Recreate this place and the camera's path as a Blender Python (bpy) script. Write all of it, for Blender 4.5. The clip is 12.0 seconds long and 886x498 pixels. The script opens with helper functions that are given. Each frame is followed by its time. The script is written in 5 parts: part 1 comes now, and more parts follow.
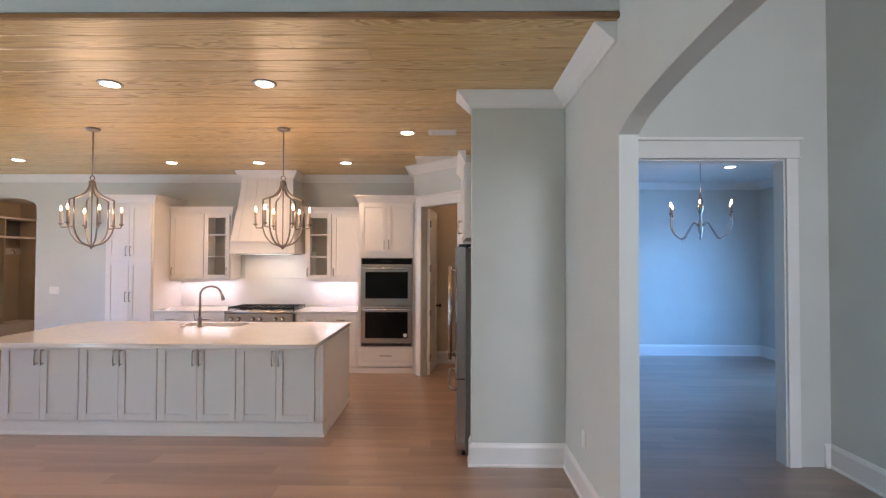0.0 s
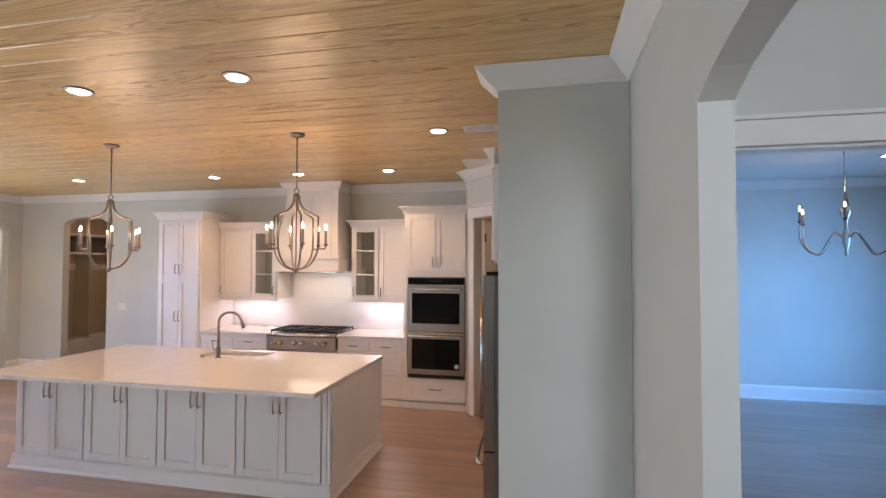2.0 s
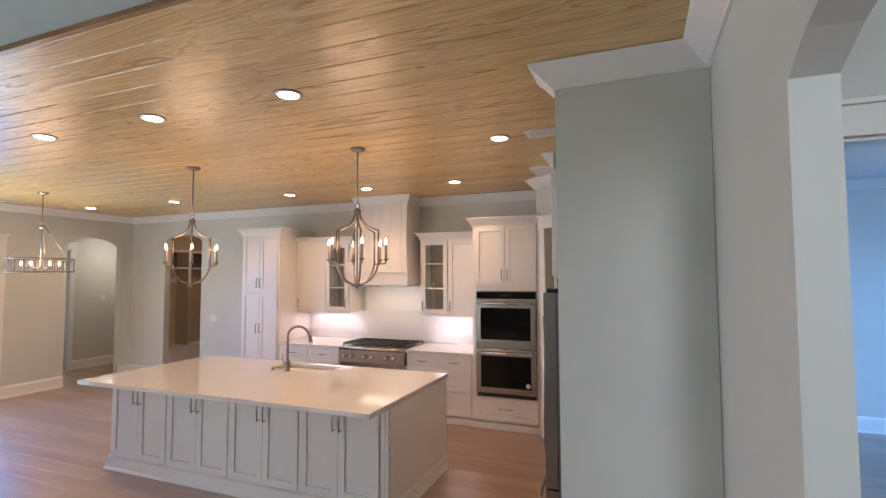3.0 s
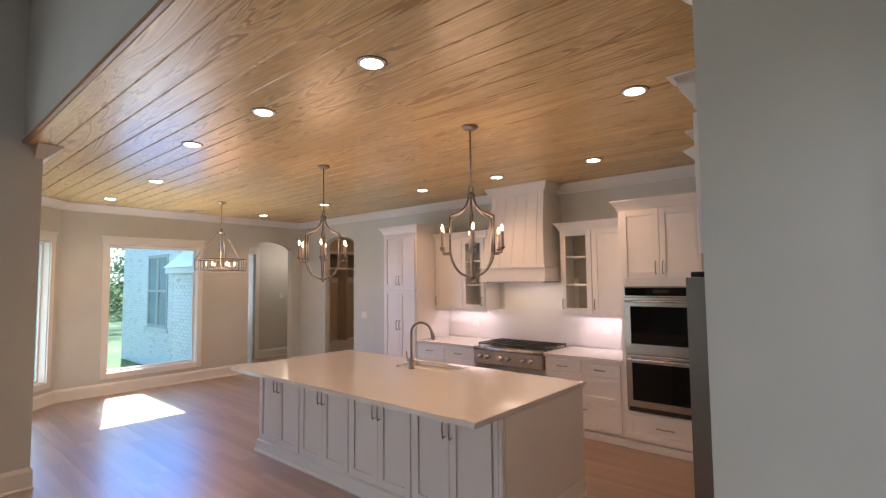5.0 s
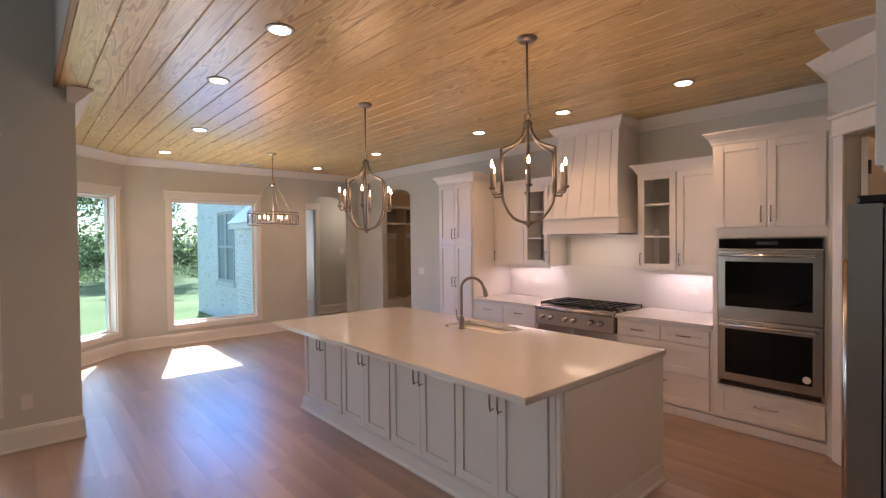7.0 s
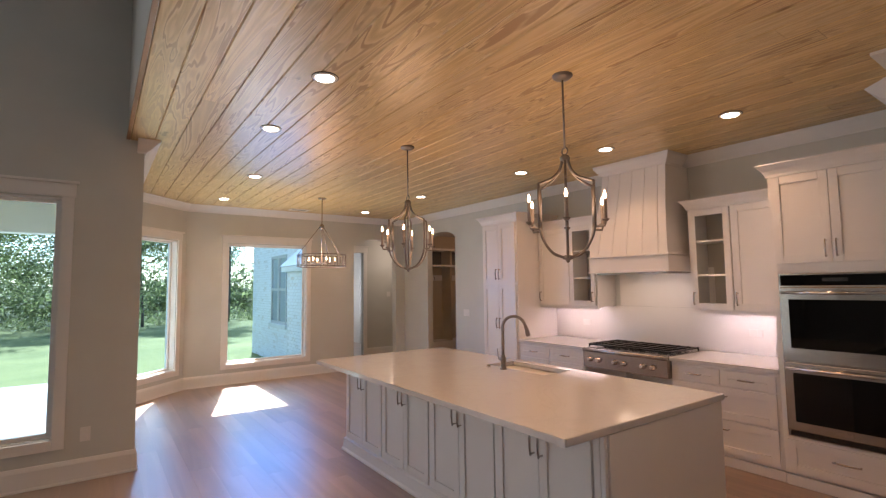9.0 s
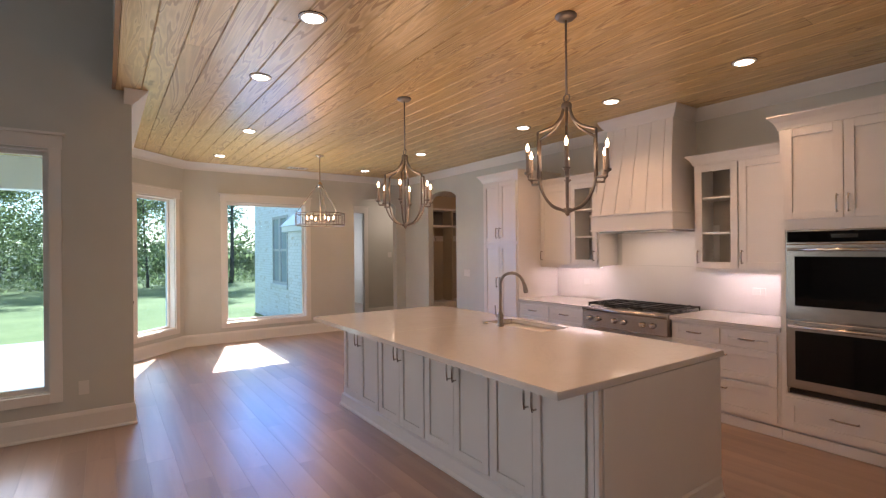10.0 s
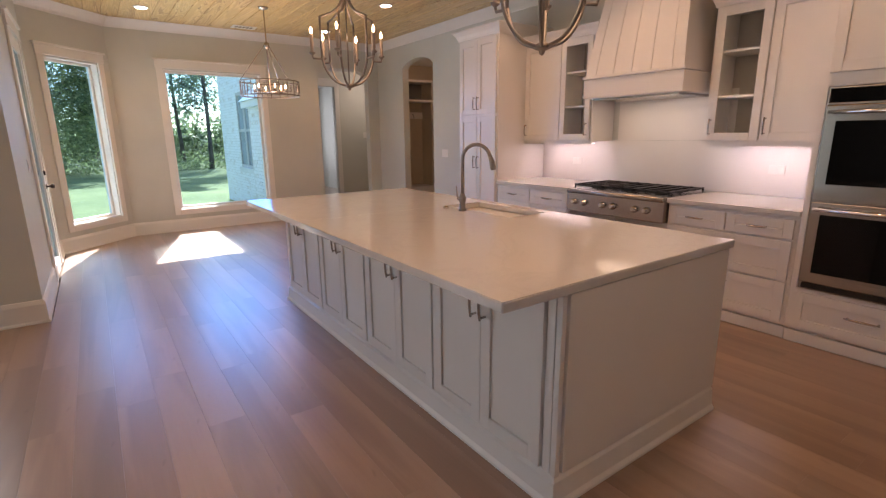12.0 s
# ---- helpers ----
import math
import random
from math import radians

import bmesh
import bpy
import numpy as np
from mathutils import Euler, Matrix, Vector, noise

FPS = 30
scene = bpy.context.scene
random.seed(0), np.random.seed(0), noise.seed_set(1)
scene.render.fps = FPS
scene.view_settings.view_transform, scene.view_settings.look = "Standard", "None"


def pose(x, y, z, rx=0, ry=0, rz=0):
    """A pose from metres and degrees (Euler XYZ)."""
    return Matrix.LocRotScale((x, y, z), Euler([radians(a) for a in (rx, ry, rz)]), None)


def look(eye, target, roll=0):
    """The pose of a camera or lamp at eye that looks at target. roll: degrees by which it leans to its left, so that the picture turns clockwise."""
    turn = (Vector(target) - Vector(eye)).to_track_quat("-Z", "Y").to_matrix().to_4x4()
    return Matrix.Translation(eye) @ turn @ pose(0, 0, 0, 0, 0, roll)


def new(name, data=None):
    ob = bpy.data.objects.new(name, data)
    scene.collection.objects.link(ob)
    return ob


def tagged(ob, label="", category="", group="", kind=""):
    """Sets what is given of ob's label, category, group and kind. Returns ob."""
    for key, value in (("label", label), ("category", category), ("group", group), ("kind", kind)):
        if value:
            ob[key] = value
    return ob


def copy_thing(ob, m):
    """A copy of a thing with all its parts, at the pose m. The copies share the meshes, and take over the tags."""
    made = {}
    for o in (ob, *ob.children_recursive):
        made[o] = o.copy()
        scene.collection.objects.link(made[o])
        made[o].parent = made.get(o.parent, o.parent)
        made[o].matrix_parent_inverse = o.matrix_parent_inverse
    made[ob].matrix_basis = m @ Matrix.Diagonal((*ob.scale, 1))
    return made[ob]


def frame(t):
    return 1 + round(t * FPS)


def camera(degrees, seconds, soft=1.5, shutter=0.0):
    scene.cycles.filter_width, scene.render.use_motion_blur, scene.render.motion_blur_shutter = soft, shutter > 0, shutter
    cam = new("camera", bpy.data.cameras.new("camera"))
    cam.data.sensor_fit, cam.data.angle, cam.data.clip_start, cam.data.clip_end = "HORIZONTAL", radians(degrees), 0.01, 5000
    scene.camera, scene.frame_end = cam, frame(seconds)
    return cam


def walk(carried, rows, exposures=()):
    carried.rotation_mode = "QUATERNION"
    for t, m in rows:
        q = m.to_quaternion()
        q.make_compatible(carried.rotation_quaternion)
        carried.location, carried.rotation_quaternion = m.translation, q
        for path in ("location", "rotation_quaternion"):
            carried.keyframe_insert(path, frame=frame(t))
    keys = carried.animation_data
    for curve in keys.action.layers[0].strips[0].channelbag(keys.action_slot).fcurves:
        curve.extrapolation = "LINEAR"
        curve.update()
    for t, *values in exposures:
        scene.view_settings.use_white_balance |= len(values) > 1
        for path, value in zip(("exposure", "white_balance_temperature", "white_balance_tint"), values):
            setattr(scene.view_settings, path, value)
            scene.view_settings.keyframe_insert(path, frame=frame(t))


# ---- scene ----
cam = camera(84.8, 12.0, soft=1.3)
PATH = [
    (0, (0.657, 2.197, 1.684), (0.631, 4.196, 1.726), 0.2),
    (0.5, (0.848, 2.527, 1.723), (0.782, 4.525, 1.767), 0.3),
    (1, (0.912, 2.802, 1.78), (0.761, 4.796, 1.827), 0.2),
    (1.5, (0.993, 3.043, 1.824), (0.72, 5.024, 1.879), 0.1),
    (2, (1.126, 3.23, 1.86), (0.711, 5.185, 1.925), 0.1),
    (2.5, (1.206, 3.348, 1.88), (0.638, 5.263, 1.966), 0.0),
    (3, (1.242, 3.482, 1.895), (0.504, 5.337, 2.004), -0.2),
    (3.2, (1.252, 3.546, 1.901), (0.45, 5.374, 2.019), -0.1),
    (4.8, (1.326, 4.077, 1.805), (0.052, 5.613, 1.949), -0.7),
    (5, (1.303, 4.126, 1.791), (-0.002, 5.636, 1.918), -0.6),
    (5.5, (1.22, 4.288, 1.72), (-0.145, 5.748, 1.779), -0.5),
    (6, (1.167, 4.462, 1.635), (-0.248, 5.876, 1.614), -0.5),
    (6.5, (1.073, 4.554, 1.605), (-0.385, 5.921, 1.535), -0.5),
    (7, (1.0, 4.66, 1.704), (-0.507, 5.975, 1.667), -0.6),
    (7.5, (0.993, 4.726, 1.77), (-0.562, 5.983, 1.815), -0.6),
    (7.7, (1.0, 4.744, 1.776), (-0.572, 5.977, 1.864), -0.6),
    (9.3, (1.04, 4.729, 1.617), (-0.594, 5.874, 1.762), -0.4),
    (9.5, (1.041, 4.755, 1.609), (-0.597, 5.899, 1.709), -0.5),
    (10, (0.983, 4.841, 1.575), (-0.658, 5.984, 1.576), -0.5),
    (10.5, (0.825, 4.974, 1.603), (-0.817, 6.112, 1.507), -0.6),
    (11, (0.667, 5.129, 1.58), (-0.97, 6.26, 1.38), -0.6),
    (11.5, (0.597, 5.361, 1.497), (-1.025, 6.487, 1.176), -0.6),
    (12, (0.546, 5.539, 1.436), (-1.044, 6.662, 0.978), -0.6),
]
EXPOSURES = [(0.0, 2.40, 6080, 13), (3.0, 2.28, 6110, 13), (5.0, 1.93, 6480, 17), (7.5, 1.75, 6720, 20), (12.0, 1.74, 6660, 20)]
walk(cam, [(t, look(eye, target, roll)) for t, eye, target, roll in PATH], EXPOSURES)

# ---- world, sun, daylight ----
SUN_FROM = Vector((-0.95, 0.27, 1.0)).normalized()
world = bpy.data.worlds.new("sky")
scene.world = world
world.use_nodes = True
wn, wl = world.node_tree.nodes, world.node_tree.links
sky = wn.new("ShaderNodeTexSky")
sky.sky_type, sky.sun_disc = "NISHITA", False
sky.sun_elevation = math.asin(SUN_FROM.z)
sky.sun_rotation = math.atan2(SUN_FROM.x, SUN_FROM.y)
wl.new(sky.outputs[0], wn["Background"].inputs[0])
wn["Background"].inputs[1].default_value = 0.15


LAMPS = 0.19  # all lamps against the sun and sky


def lamp(name, kind, m, energy, color, **sizes):
    data = bpy.data.lights.new(name, kind)
    data.energy, data.color = energy * (1.0 if kind == "SUN" else LAMPS), color
    if kind == "SUN":
        data.angle = sizes["angle"]
    if kind == "AREA":
        data.shape, data.size, data.size_y = "RECTANGLE", sizes["size"], sizes["size_y"]
        data.spread = sizes.get("spread", math.pi)
    if kind == "SPOT":
        data.spot_size, data.spot_blend, data.shadow_soft_size = sizes["cone"], sizes["blend"], sizes["radius"]
    if kind == "POINT":
        data.shadow_soft_size = sizes["radius"]
    ob = new(name, data)
    ob.matrix_world = m
    return ob


WARM = (1.0, 0.60, 0.33)
DAY = (0.42, 0.66, 1.0)
lamp("sun", "SUN", look(SUN_FROM * 50, (0, 0, 0)), 5.0, (1.0, 0.93, 0.82), angle=radians(0.5))
# daylight in the window openings, and fill lamps added where noted
# (the sky's light comes in downwards, the lawn's upwards)
SKYLIGHT, LAWNLIGHT = (0.05, 0.31, 1.0), (0.80, 0.96, 1.0)
lamp("daylight_breakfast", "AREA", look((-7.84, 7.25, 1.80), (-6, 7.25, 0.95)), 20, SKYLIGHT, size=1.35, size_y=0.95, spread=radians(110))
lamp("daylight_bay", "AREA", look((-7.48, 5.60, 1.80), (-6.5, 6.58, 1.16)), 14, SKYLIGHT, size=0.7, size_y=0.95, spread=radians(110))
lamp("lawn_light_breakfast", "AREA", look((-7.66, 7.25, 0.90), (-5.8, 7.25, 2.76)), 14, LAWNLIGHT, size=1.35, size_y=0.95, spread=radians(110))
lamp("lawn_light_bay", "AREA", look((-7.36, 5.72, 0.90), (-6.4, 6.68, 2.26)), 13, LAWNLIGHT, size=0.7, size_y=0.95, spread=radians(110))
lamp("daylight_living", "AREA", look((-4.27, 3.75, 1.4), (0, 3.75, 1.2)), 35, (0.94, 0.97, 1.0), size=1.35, size_y=2.0)
# from an added, unseen window that gives the living room more light
lamp("daylight_living_2", "AREA", look((-4.27, 1.2, 1.4), (0, 1.2, 1.2)), 44, (0.98, 0.99, 0.98), size=2.6, size_y=2.0)
lamp("daylight_dining", "AREA", look((6.08, 8.2, 1.4), (3.2, 10.4, 0.1)), 66, (0.20, 0.48, 1.0), size=1.7, size_y=1.9, spread=radians(125))
# added to brighten the hall, from an unseen opening in its south wall
lamp("daylight_front_door", "AREA", look((2.78, -2.46, 2.9), (2.78, 3, 3.5)), 148, (0.94, 0.92, 0.98), size=1.3, size_y=2.0)
# added light inside the closed side room; no window stands behind it
lamp("daylight_side_room", "AREA", look((-13.3, 9.9, 1.5), (-9, 9.6, 1.4)), 40, (0.9, 0.95, 1.0), size=1.2, size_y=1.8)
# fill added to brighten the side hall, with no fixture of its own
lamp("side_hall_lamp", "POINT", pose(-8.8, 10.6, 2.35), 14, (1.0, 0.84, 0.68), radius=0.35)


# ---- materials ----
def base_mat(name, rough=0.5, metal=0.0):
    m = bpy.data.materials.new(name)
    m.use_nodes = True
    b = m.node_tree.nodes["Principled BSDF"]
    b.inputs["Roughness"].default_value = rough
    b.inputs["Metallic"].default_value = metal
    return m, m.node_tree.nodes, m.node_tree.links, b


def mapped(n, l, scale, rot=(0, 0, 0), source="Object"):
    tc, mp = n.new("ShaderNodeTexCoord"), n.new("ShaderNodeMapping")
    mp.inputs["Scale"].default_value = scale
    mp.inputs["Rotation"].default_value = rot
    l.new(tc.outputs[source], mp.inputs["Vector"])
    return mp


def noise_tex(n, l, vec, scale, detail=4, rough=0.6, dist=0.0):
    t = n.new("ShaderNodeTexNoise")
    t.inputs["Scale"].default_value, t.inputs["Detail"].default_value = scale, detail
    t.inputs["Roughness"].default_value, t.inputs["Distortion"].default_value = rough, dist
    l.new(vec, t.inputs["Vector"])
    return t


def ramp(n, l, fac, stops):
    r = n.new("ShaderNodeValToRGB")
    els = r.color_ramp.elements
    while len(els) < len(stops):
        els.new(0.5)
    for e, (p, c) in zip(els, stops):
        e.position, e.color = p, (*c, 1)
    l.new(fac, r.inputs[0])
    return r


def mix(n, l, kind, fac, a, b):
    m = n.new("ShaderNodeMix")
    m.data_type, m.blend_type = "RGBA", kind
    for sock, v in ((m.inputs[0], fac), (m.inputs[6], a), (m.inputs[7], b)):
        if isinstance(v, (int, float)):
            sock.default_value = v
        elif isinstance(v, tuple):
            sock.default_value = (*v, 1)
        else:
            l.new(v, sock)
    return m.outputs[2]


def bump(n, l, b, height, strength, dist=0.01):
    bp = n.new("ShaderNodeBump")
    bp.inputs["Strength"].default_value, bp.inputs["Distance"].default_value = strength, dist
    l.new(height, bp.inputs["Height"])
    l.new(bp.outputs[0], b.inputs["Normal"])


def paint(name, color, rough=0.5, var=0.04, grain=220, relief=0.08):
    m, n, l, b = base_mat(name, rough)
    v = mapped(n, l, (1, 1, 1)).outputs[0]
    big = noise_tex(n, l, v, 1.3, 3)
    lo = tuple(c * (1 - var) for c in color)
    hi = tuple(min(1, c * (1 + var)) for c in color)
    r = ramp(n, l, big.outputs[0], [(0.3, lo), (0.7, hi)])
    l.new(r.outputs[0], b.inputs["Base Color"])
    fine = noise_tex(n, l, v, grain, 2)
    bump(n, l, b, fine.outputs[0], relief, 0.002)
    return m


def metal_mat(name, color, rough, stretch=(1, 1, 40)):
    m, n, l, b = base_mat(name, rough, 1.0)
    v = mapped(n, l, stretch).outputs[0]
    t = noise_tex(n, l, v, 12, 3)
    r = ramp(n, l, t.outputs[0], [(0.2, tuple(c * 0.88 for c in color)), (0.8, color)])
    l.new(r.outputs[0], b.inputs["Base Color"])
    rr = n.new("ShaderNodeMapRange")
    rr.inputs[3].default_value, rr.inputs[4].default_value = rough * 0.8, rough * 1.25
    l.new(t.outputs[0], rr.inputs[0])
    l.new(rr.outputs[0], b.inputs["Roughness"])
    return m


def glass_mat(name, rough=0.0, tint=(0.97, 0.99, 0.98)):
    m, n, l, b = base_mat(name, rough)
    b.inputs["Base Color"].default_value = (*tint, 1)
    b.inputs["Transmission Weight"].default_value = 1
    b.inputs["IOR"].default_value = 1.05
    b.inputs["Specular IOR Level"].default_value = 0.5
    return m


def glow(name, color, strength):
    m, n, l, b = base_mat(name, 0.4)
    b.inputs["Base Color"].default_value = (*color, 1)
    b.inputs["Emission Color"].default_value = (*color, 1)
    b.inputs["Emission Strength"].default_value = strength
    return m


def wood_mat(name, dark, mid, light, rough, seed_from, cathedral=1.0, coat=0.0, value_var=0.25, lines=0.0, coat_rough=0.24, coat_ior=1.5):
    """Boards along x; each board has its own shift of grain and tone."""
    m, n, l, b = base_mat(name, rough)
    tc = n.new("ShaderNodeTexCoord")
    if seed_from == "island":
        rnd = n.new("ShaderNodeNewGeometry").outputs["Random Per Island"]
    else:
        rnd = n.new("ShaderNodeObjectInfo").outputs["Random"]
    comb = n.new("ShaderNodeCombineXYZ")
    for k, f in enumerate((37.0, 11.0, 53.0)):
        mu = n.new("ShaderNodeMath")
        mu.operation, mu.inputs[1].default_value = "MULTIPLY", f
        l.new(rnd, mu.inputs[0])
        l.new(mu.outputs[0], comb.inputs[k])
    add = n.new("ShaderNodeVectorMath")
    l.new(tc.outputs["Object"], add.inputs[0])
    l.new(comb.outputs[0], add.inputs[1])
    mp = n.new("ShaderNodeMapping")
    mp.inputs["Scale"].default_value = (0.42, 5.0, 1.0)
    l.new(add.outputs[0], mp.inputs["Vector"])
    warp = noise_tex(n, l, mp.outputs[0], 1.1, 3, 0.5, 0.7)
    rings = n.new("ShaderNodeMath")
    rings.operation, rings.inputs[1].default_value = "MULTIPLY", 16.0 * cathedral
    l.new(warp.outputs[0], rings.inputs[0])
    fr = n.new("ShaderNodeMath")
    fr.operation = "SINE"
    l.new(rings.outputs[0], fr.inputs[0])
    mp2 = n.new("ShaderNodeMapping")
    mp2.inputs["Scale"].default_value = (2.0, 60.0, 1.0)
    l.new(add.outputs[0], mp2.inputs["Vector"])
    fine = noise_tex(n, l, mp2.outputs[0], 2.0, 4, 0.7)
    f2 = n.new("ShaderNodeMath")
    f2.operation, f2.inputs[1].default_value, f2.inputs[2].default_value = "MULTIPLY_ADD", 0.22, 0.28
    l.new(fr.outputs[0], f2.inputs[0])
    f3 = n.new("ShaderNodeMath")
    f3.operation, f3.inputs[1].default_value = "MULTIPLY_ADD", 0.5
    l.new(fine.outputs[0], f3.inputs[0])
    l.new(f2.outputs[0], f3.inputs[2])
    col = ramp(n, l, f3.outputs[0], [(0.15, dark), (0.5, mid), (0.8, light)])
    if lines:  # dark late-wood lines of the growth rings
        late = ramp(n, l, fr.outputs[0], [(0.6, (1, 1, 1)), (0.92, (0.60, 0.48, 0.38))])
        patch = noise_tex(n, l, mp.outputs[0], 0.6, 2)
        pr = ramp(n, l, patch.outputs[0], [(0.34, (0.25, 0.25, 0.25)), (0.56, (1, 1, 1))])
        toned = mix(n, l, "MULTIPLY", pr.outputs[0], col.outputs[0], late.outputs[0])
    else:
        toned = col.outputs[0]
    hue = n.new("ShaderNodeHueSaturation")
    mr = n.new("ShaderNodeMapRange")
    mr.inputs[3].default_value, mr.inputs[4].default_value = 1 - value_var, 1 + value_var
    l.new(rnd, mr.inputs[0])
    l.new(mr.outputs[0], hue.inputs["Value"])
    l.new(toned, hue.inputs["Color"])
    knots = noise_tex(n, l, mapped(n, l, (1.5, 4, 1)).outputs[0], 2.3, 2)
    kr = ramp(n, l, knots.outputs[0], [(0.67, (1, 1, 1)), (0.76, (0.45, 0.38, 0.32))])
    l.new(mix(n, l, "MULTIPLY", 0.8, hue.outputs[0], kr.outputs[0]), b.inputs["Base Color"])
    bump(n, l, b, f3.outputs[0], 0.12, 0.003)
    rr = n.new("ShaderNodeMapRange")
    rr.inputs[3].default_value, rr.inputs[4].default_value = rough * 0.75, rough * 1.35
    l.new(fine.outputs[0], rr.inputs[0])
    l.new(rr.outputs[0], b.inputs["Roughness"])
    b.inputs["Coat Weight"].default_value = coat
    b.inputs["Coat Roughness"].default_value = coat_rough
    b.inputs["Coat IOR"].default_value = coat_ior
    return m


M_WALL = paint("wall_paint", (0.60, 0.615, 0.585), 0.45)
M_TRIM = paint("white_trim_paint", (0.80, 0.79, 0.77), 0.3, 0.02, 90, 0.05)
M_CAB = paint("white_cabinet_paint", (0.78, 0.755, 0.73), 0.32, 0.025, 120, 0.05)
M_CEIL = paint("ceiling_paint", (0.78, 0.78, 0.77), 0.6)
M_PANTRY = paint("pantry_paint", (0.55, 0.48, 0.38), 0.5)
M_PINE = wood_mat("varnished_pine", (0.52, 0.34, 0.14), (0.72, 0.51, 0.225), (0.80, 0.61, 0.32), 0.36, "island", coat=0.3, value_var=0.08, cathedral=3.4, lines=1.0)
M_PINE_EDGE = wood_mat("pine_edge", (0.16, 0.08, 0.03), (0.28, 0.15, 0.065), (0.36, 0.2, 0.09), 0.3, "object")
M_OAK = wood_mat("oak_plank", (0.205, 0.124, 0.082), (0.262, 0.163, 0.109), (0.315, 0.204, 0.142), 0.42, "object", cathedral=0.8, value_var=0.2, coat=1.0, coat_rough=0.33, coat_ior=1.75)
M_OAK_REST = wood_mat("oak_plank_rest", (0.205, 0.124, 0.082), (0.262, 0.163, 0.109), (0.315, 0.204, 0.142), 0.42, "island", cathedral=0.8, value_var=0.2, coat=1.0, coat_rough=0.33, coat_ior=1.75)
M_GAP = paint("dark_gap", (0.10, 0.07, 0.05), 0.8)
M_STEEL = metal_mat("brushed_steel", (0.46, 0.43, 0.405), 0.22, (1, 1, 40))
M_POLISH = metal_mat("polished_steel", (0.72, 0.69, 0.66), 0.13)
M_NICKEL = metal_mat("nickel", (0.52, 0.48, 0.45), 0.22)
M_IRON = metal_mat("aged_iron", (0.27, 0.24, 0.22), 0.40, (6, 6, 6))
M_GREY = paint("fridge_side_grey", (0.14, 0.135, 0.135), 0.4, 0.05)
M_BLACK = paint("black_enamel", (0.012, 0.012, 0.013), 0.25, 0.2)
M_BLACKGLASS = paint("black_oven_glass", (0.004, 0.004, 0.004), 0.05, 0.1, 50, 0.0)
M_BLACKGLASS.node_tree.nodes["Principled BSDF"].inputs["Specular IOR Level"].default_value = 0.22
M_GLASS = glass_mat("clear_glass")
# the daylight's blue cast is put into the tint of the panes
M_PANE = glass_mat("daylight_blue_glass", 0.0, (0.50, 0.80, 1.0))
M_FAUCET = metal_mat("dark_nickel", (0.30, 0.265, 0.24), 0.28)
M_BULB = glow("candle_bulb", (1.0, 0.62, 0.34), 9)
M_LED = glow("downlight_lens", (1.0, 0.90, 0.76), 5)


# ---- mesh helpers ----
def bm_box(bm, x0, x1, y0, y1, z0, z1, bevel=0.0):
    v = [bm.verts.new(p) for p in ((x0, y0, z0), (x1, y0, z0), (x1, y1, z0), (x0, y1, z0), (x0, y0, z1), (x1, y0, z1), (x1, y1, z1), (x0, y1, z1))]
    fs = [bm.faces.new([v[i] for i in q]) for q in ((3, 2, 1, 0), (4, 5, 6, 7), (0, 1, 5, 4), (1, 2, 6, 5), (2, 3, 7, 6), (3, 0, 4, 7))]
    if bevel:
        bmesh.ops.bevel(bm, geom=list({e for f in fs for e in f.edges}), offset=bevel, segments=2, affect="EDGES", profile=0.6)
    return bm


def box(x0, x1, y0, y1, z0, z1, bevel=0.0):
    return bm_box(bmesh.new(), x0, x1, y0, y1, z0, z1, bevel)


def bm_prism(bm, pts, lift):
    """A polygon of 3D points, swept by the vector lift."""
    a = [bm.verts.new(p) for p in pts]
    b = [bm.verts.new(Vector(p) + Vector(lift)) for p in pts]
    bm.faces.new(a)
    bm.faces.new(b[::-1])
    for i in range(len(a)):
        j = (i + 1) % len(a)
        bm.faces.new((a[j], a[i], b[i], b[j]))
    return bm


def bm_tube(bm, pts, r, seg=8, caps=True):
    pts = [Vector(p) for p in pts]
    rs = r if isinstance(r, (list, tuple)) else [r] * len(pts)
    rings, up = [], None
    for i, p in enumerate(pts):
        d = (pts[min(i + 1, len(pts) - 1)] - pts[max(i - 1, 0)]).normalized()
        if up is None:
            up = d.orthogonal().normalized()
        side = d.cross(up)
        if side.length < 1e-4:
            side = d.cross(d.orthogonal())
        side.normalize()
        up = side.cross(d).normalized()
        rings.append([bm.verts.new(p + (side * math.cos(a) + up * math.sin(a)) * rs[i]) for a in (2 * math.pi * k / seg for k in range(seg))])
    for a, b in zip(rings, rings[1:]):
        for k in range(seg):
            f = bm.faces.new((a[k], a[(k + 1) % seg], b[(k + 1) % seg], b[k]))
            f.smooth = True
    if caps:
        bm.faces.new(rings[0][::-1])
        bm.faces.new(rings[-1])
    return bm


def bm_lathe(bm, prof, at=(0, 0, 0), seg=20):
    """prof: (radius, z) from bottom to top."""
    rings = []
    for r, z in prof:
        rings.append([bm.verts.new((at[0] + r * math.cos(2 * math.pi * k / seg), at[1] + r * math.sin(2 * math.pi * k / seg), at[2] + z)) for k in range(seg)])
    for a, b in zip(rings, rings[1:]):
        for k in range(seg):
            f = bm.faces.new((a[k], a[(k + 1) % seg], b[(k + 1) % seg], b[k]))
            f.smooth = True
    bm.faces.new(rings[0][::-1])
    bm.faces.new(rings[-1])
    return bm


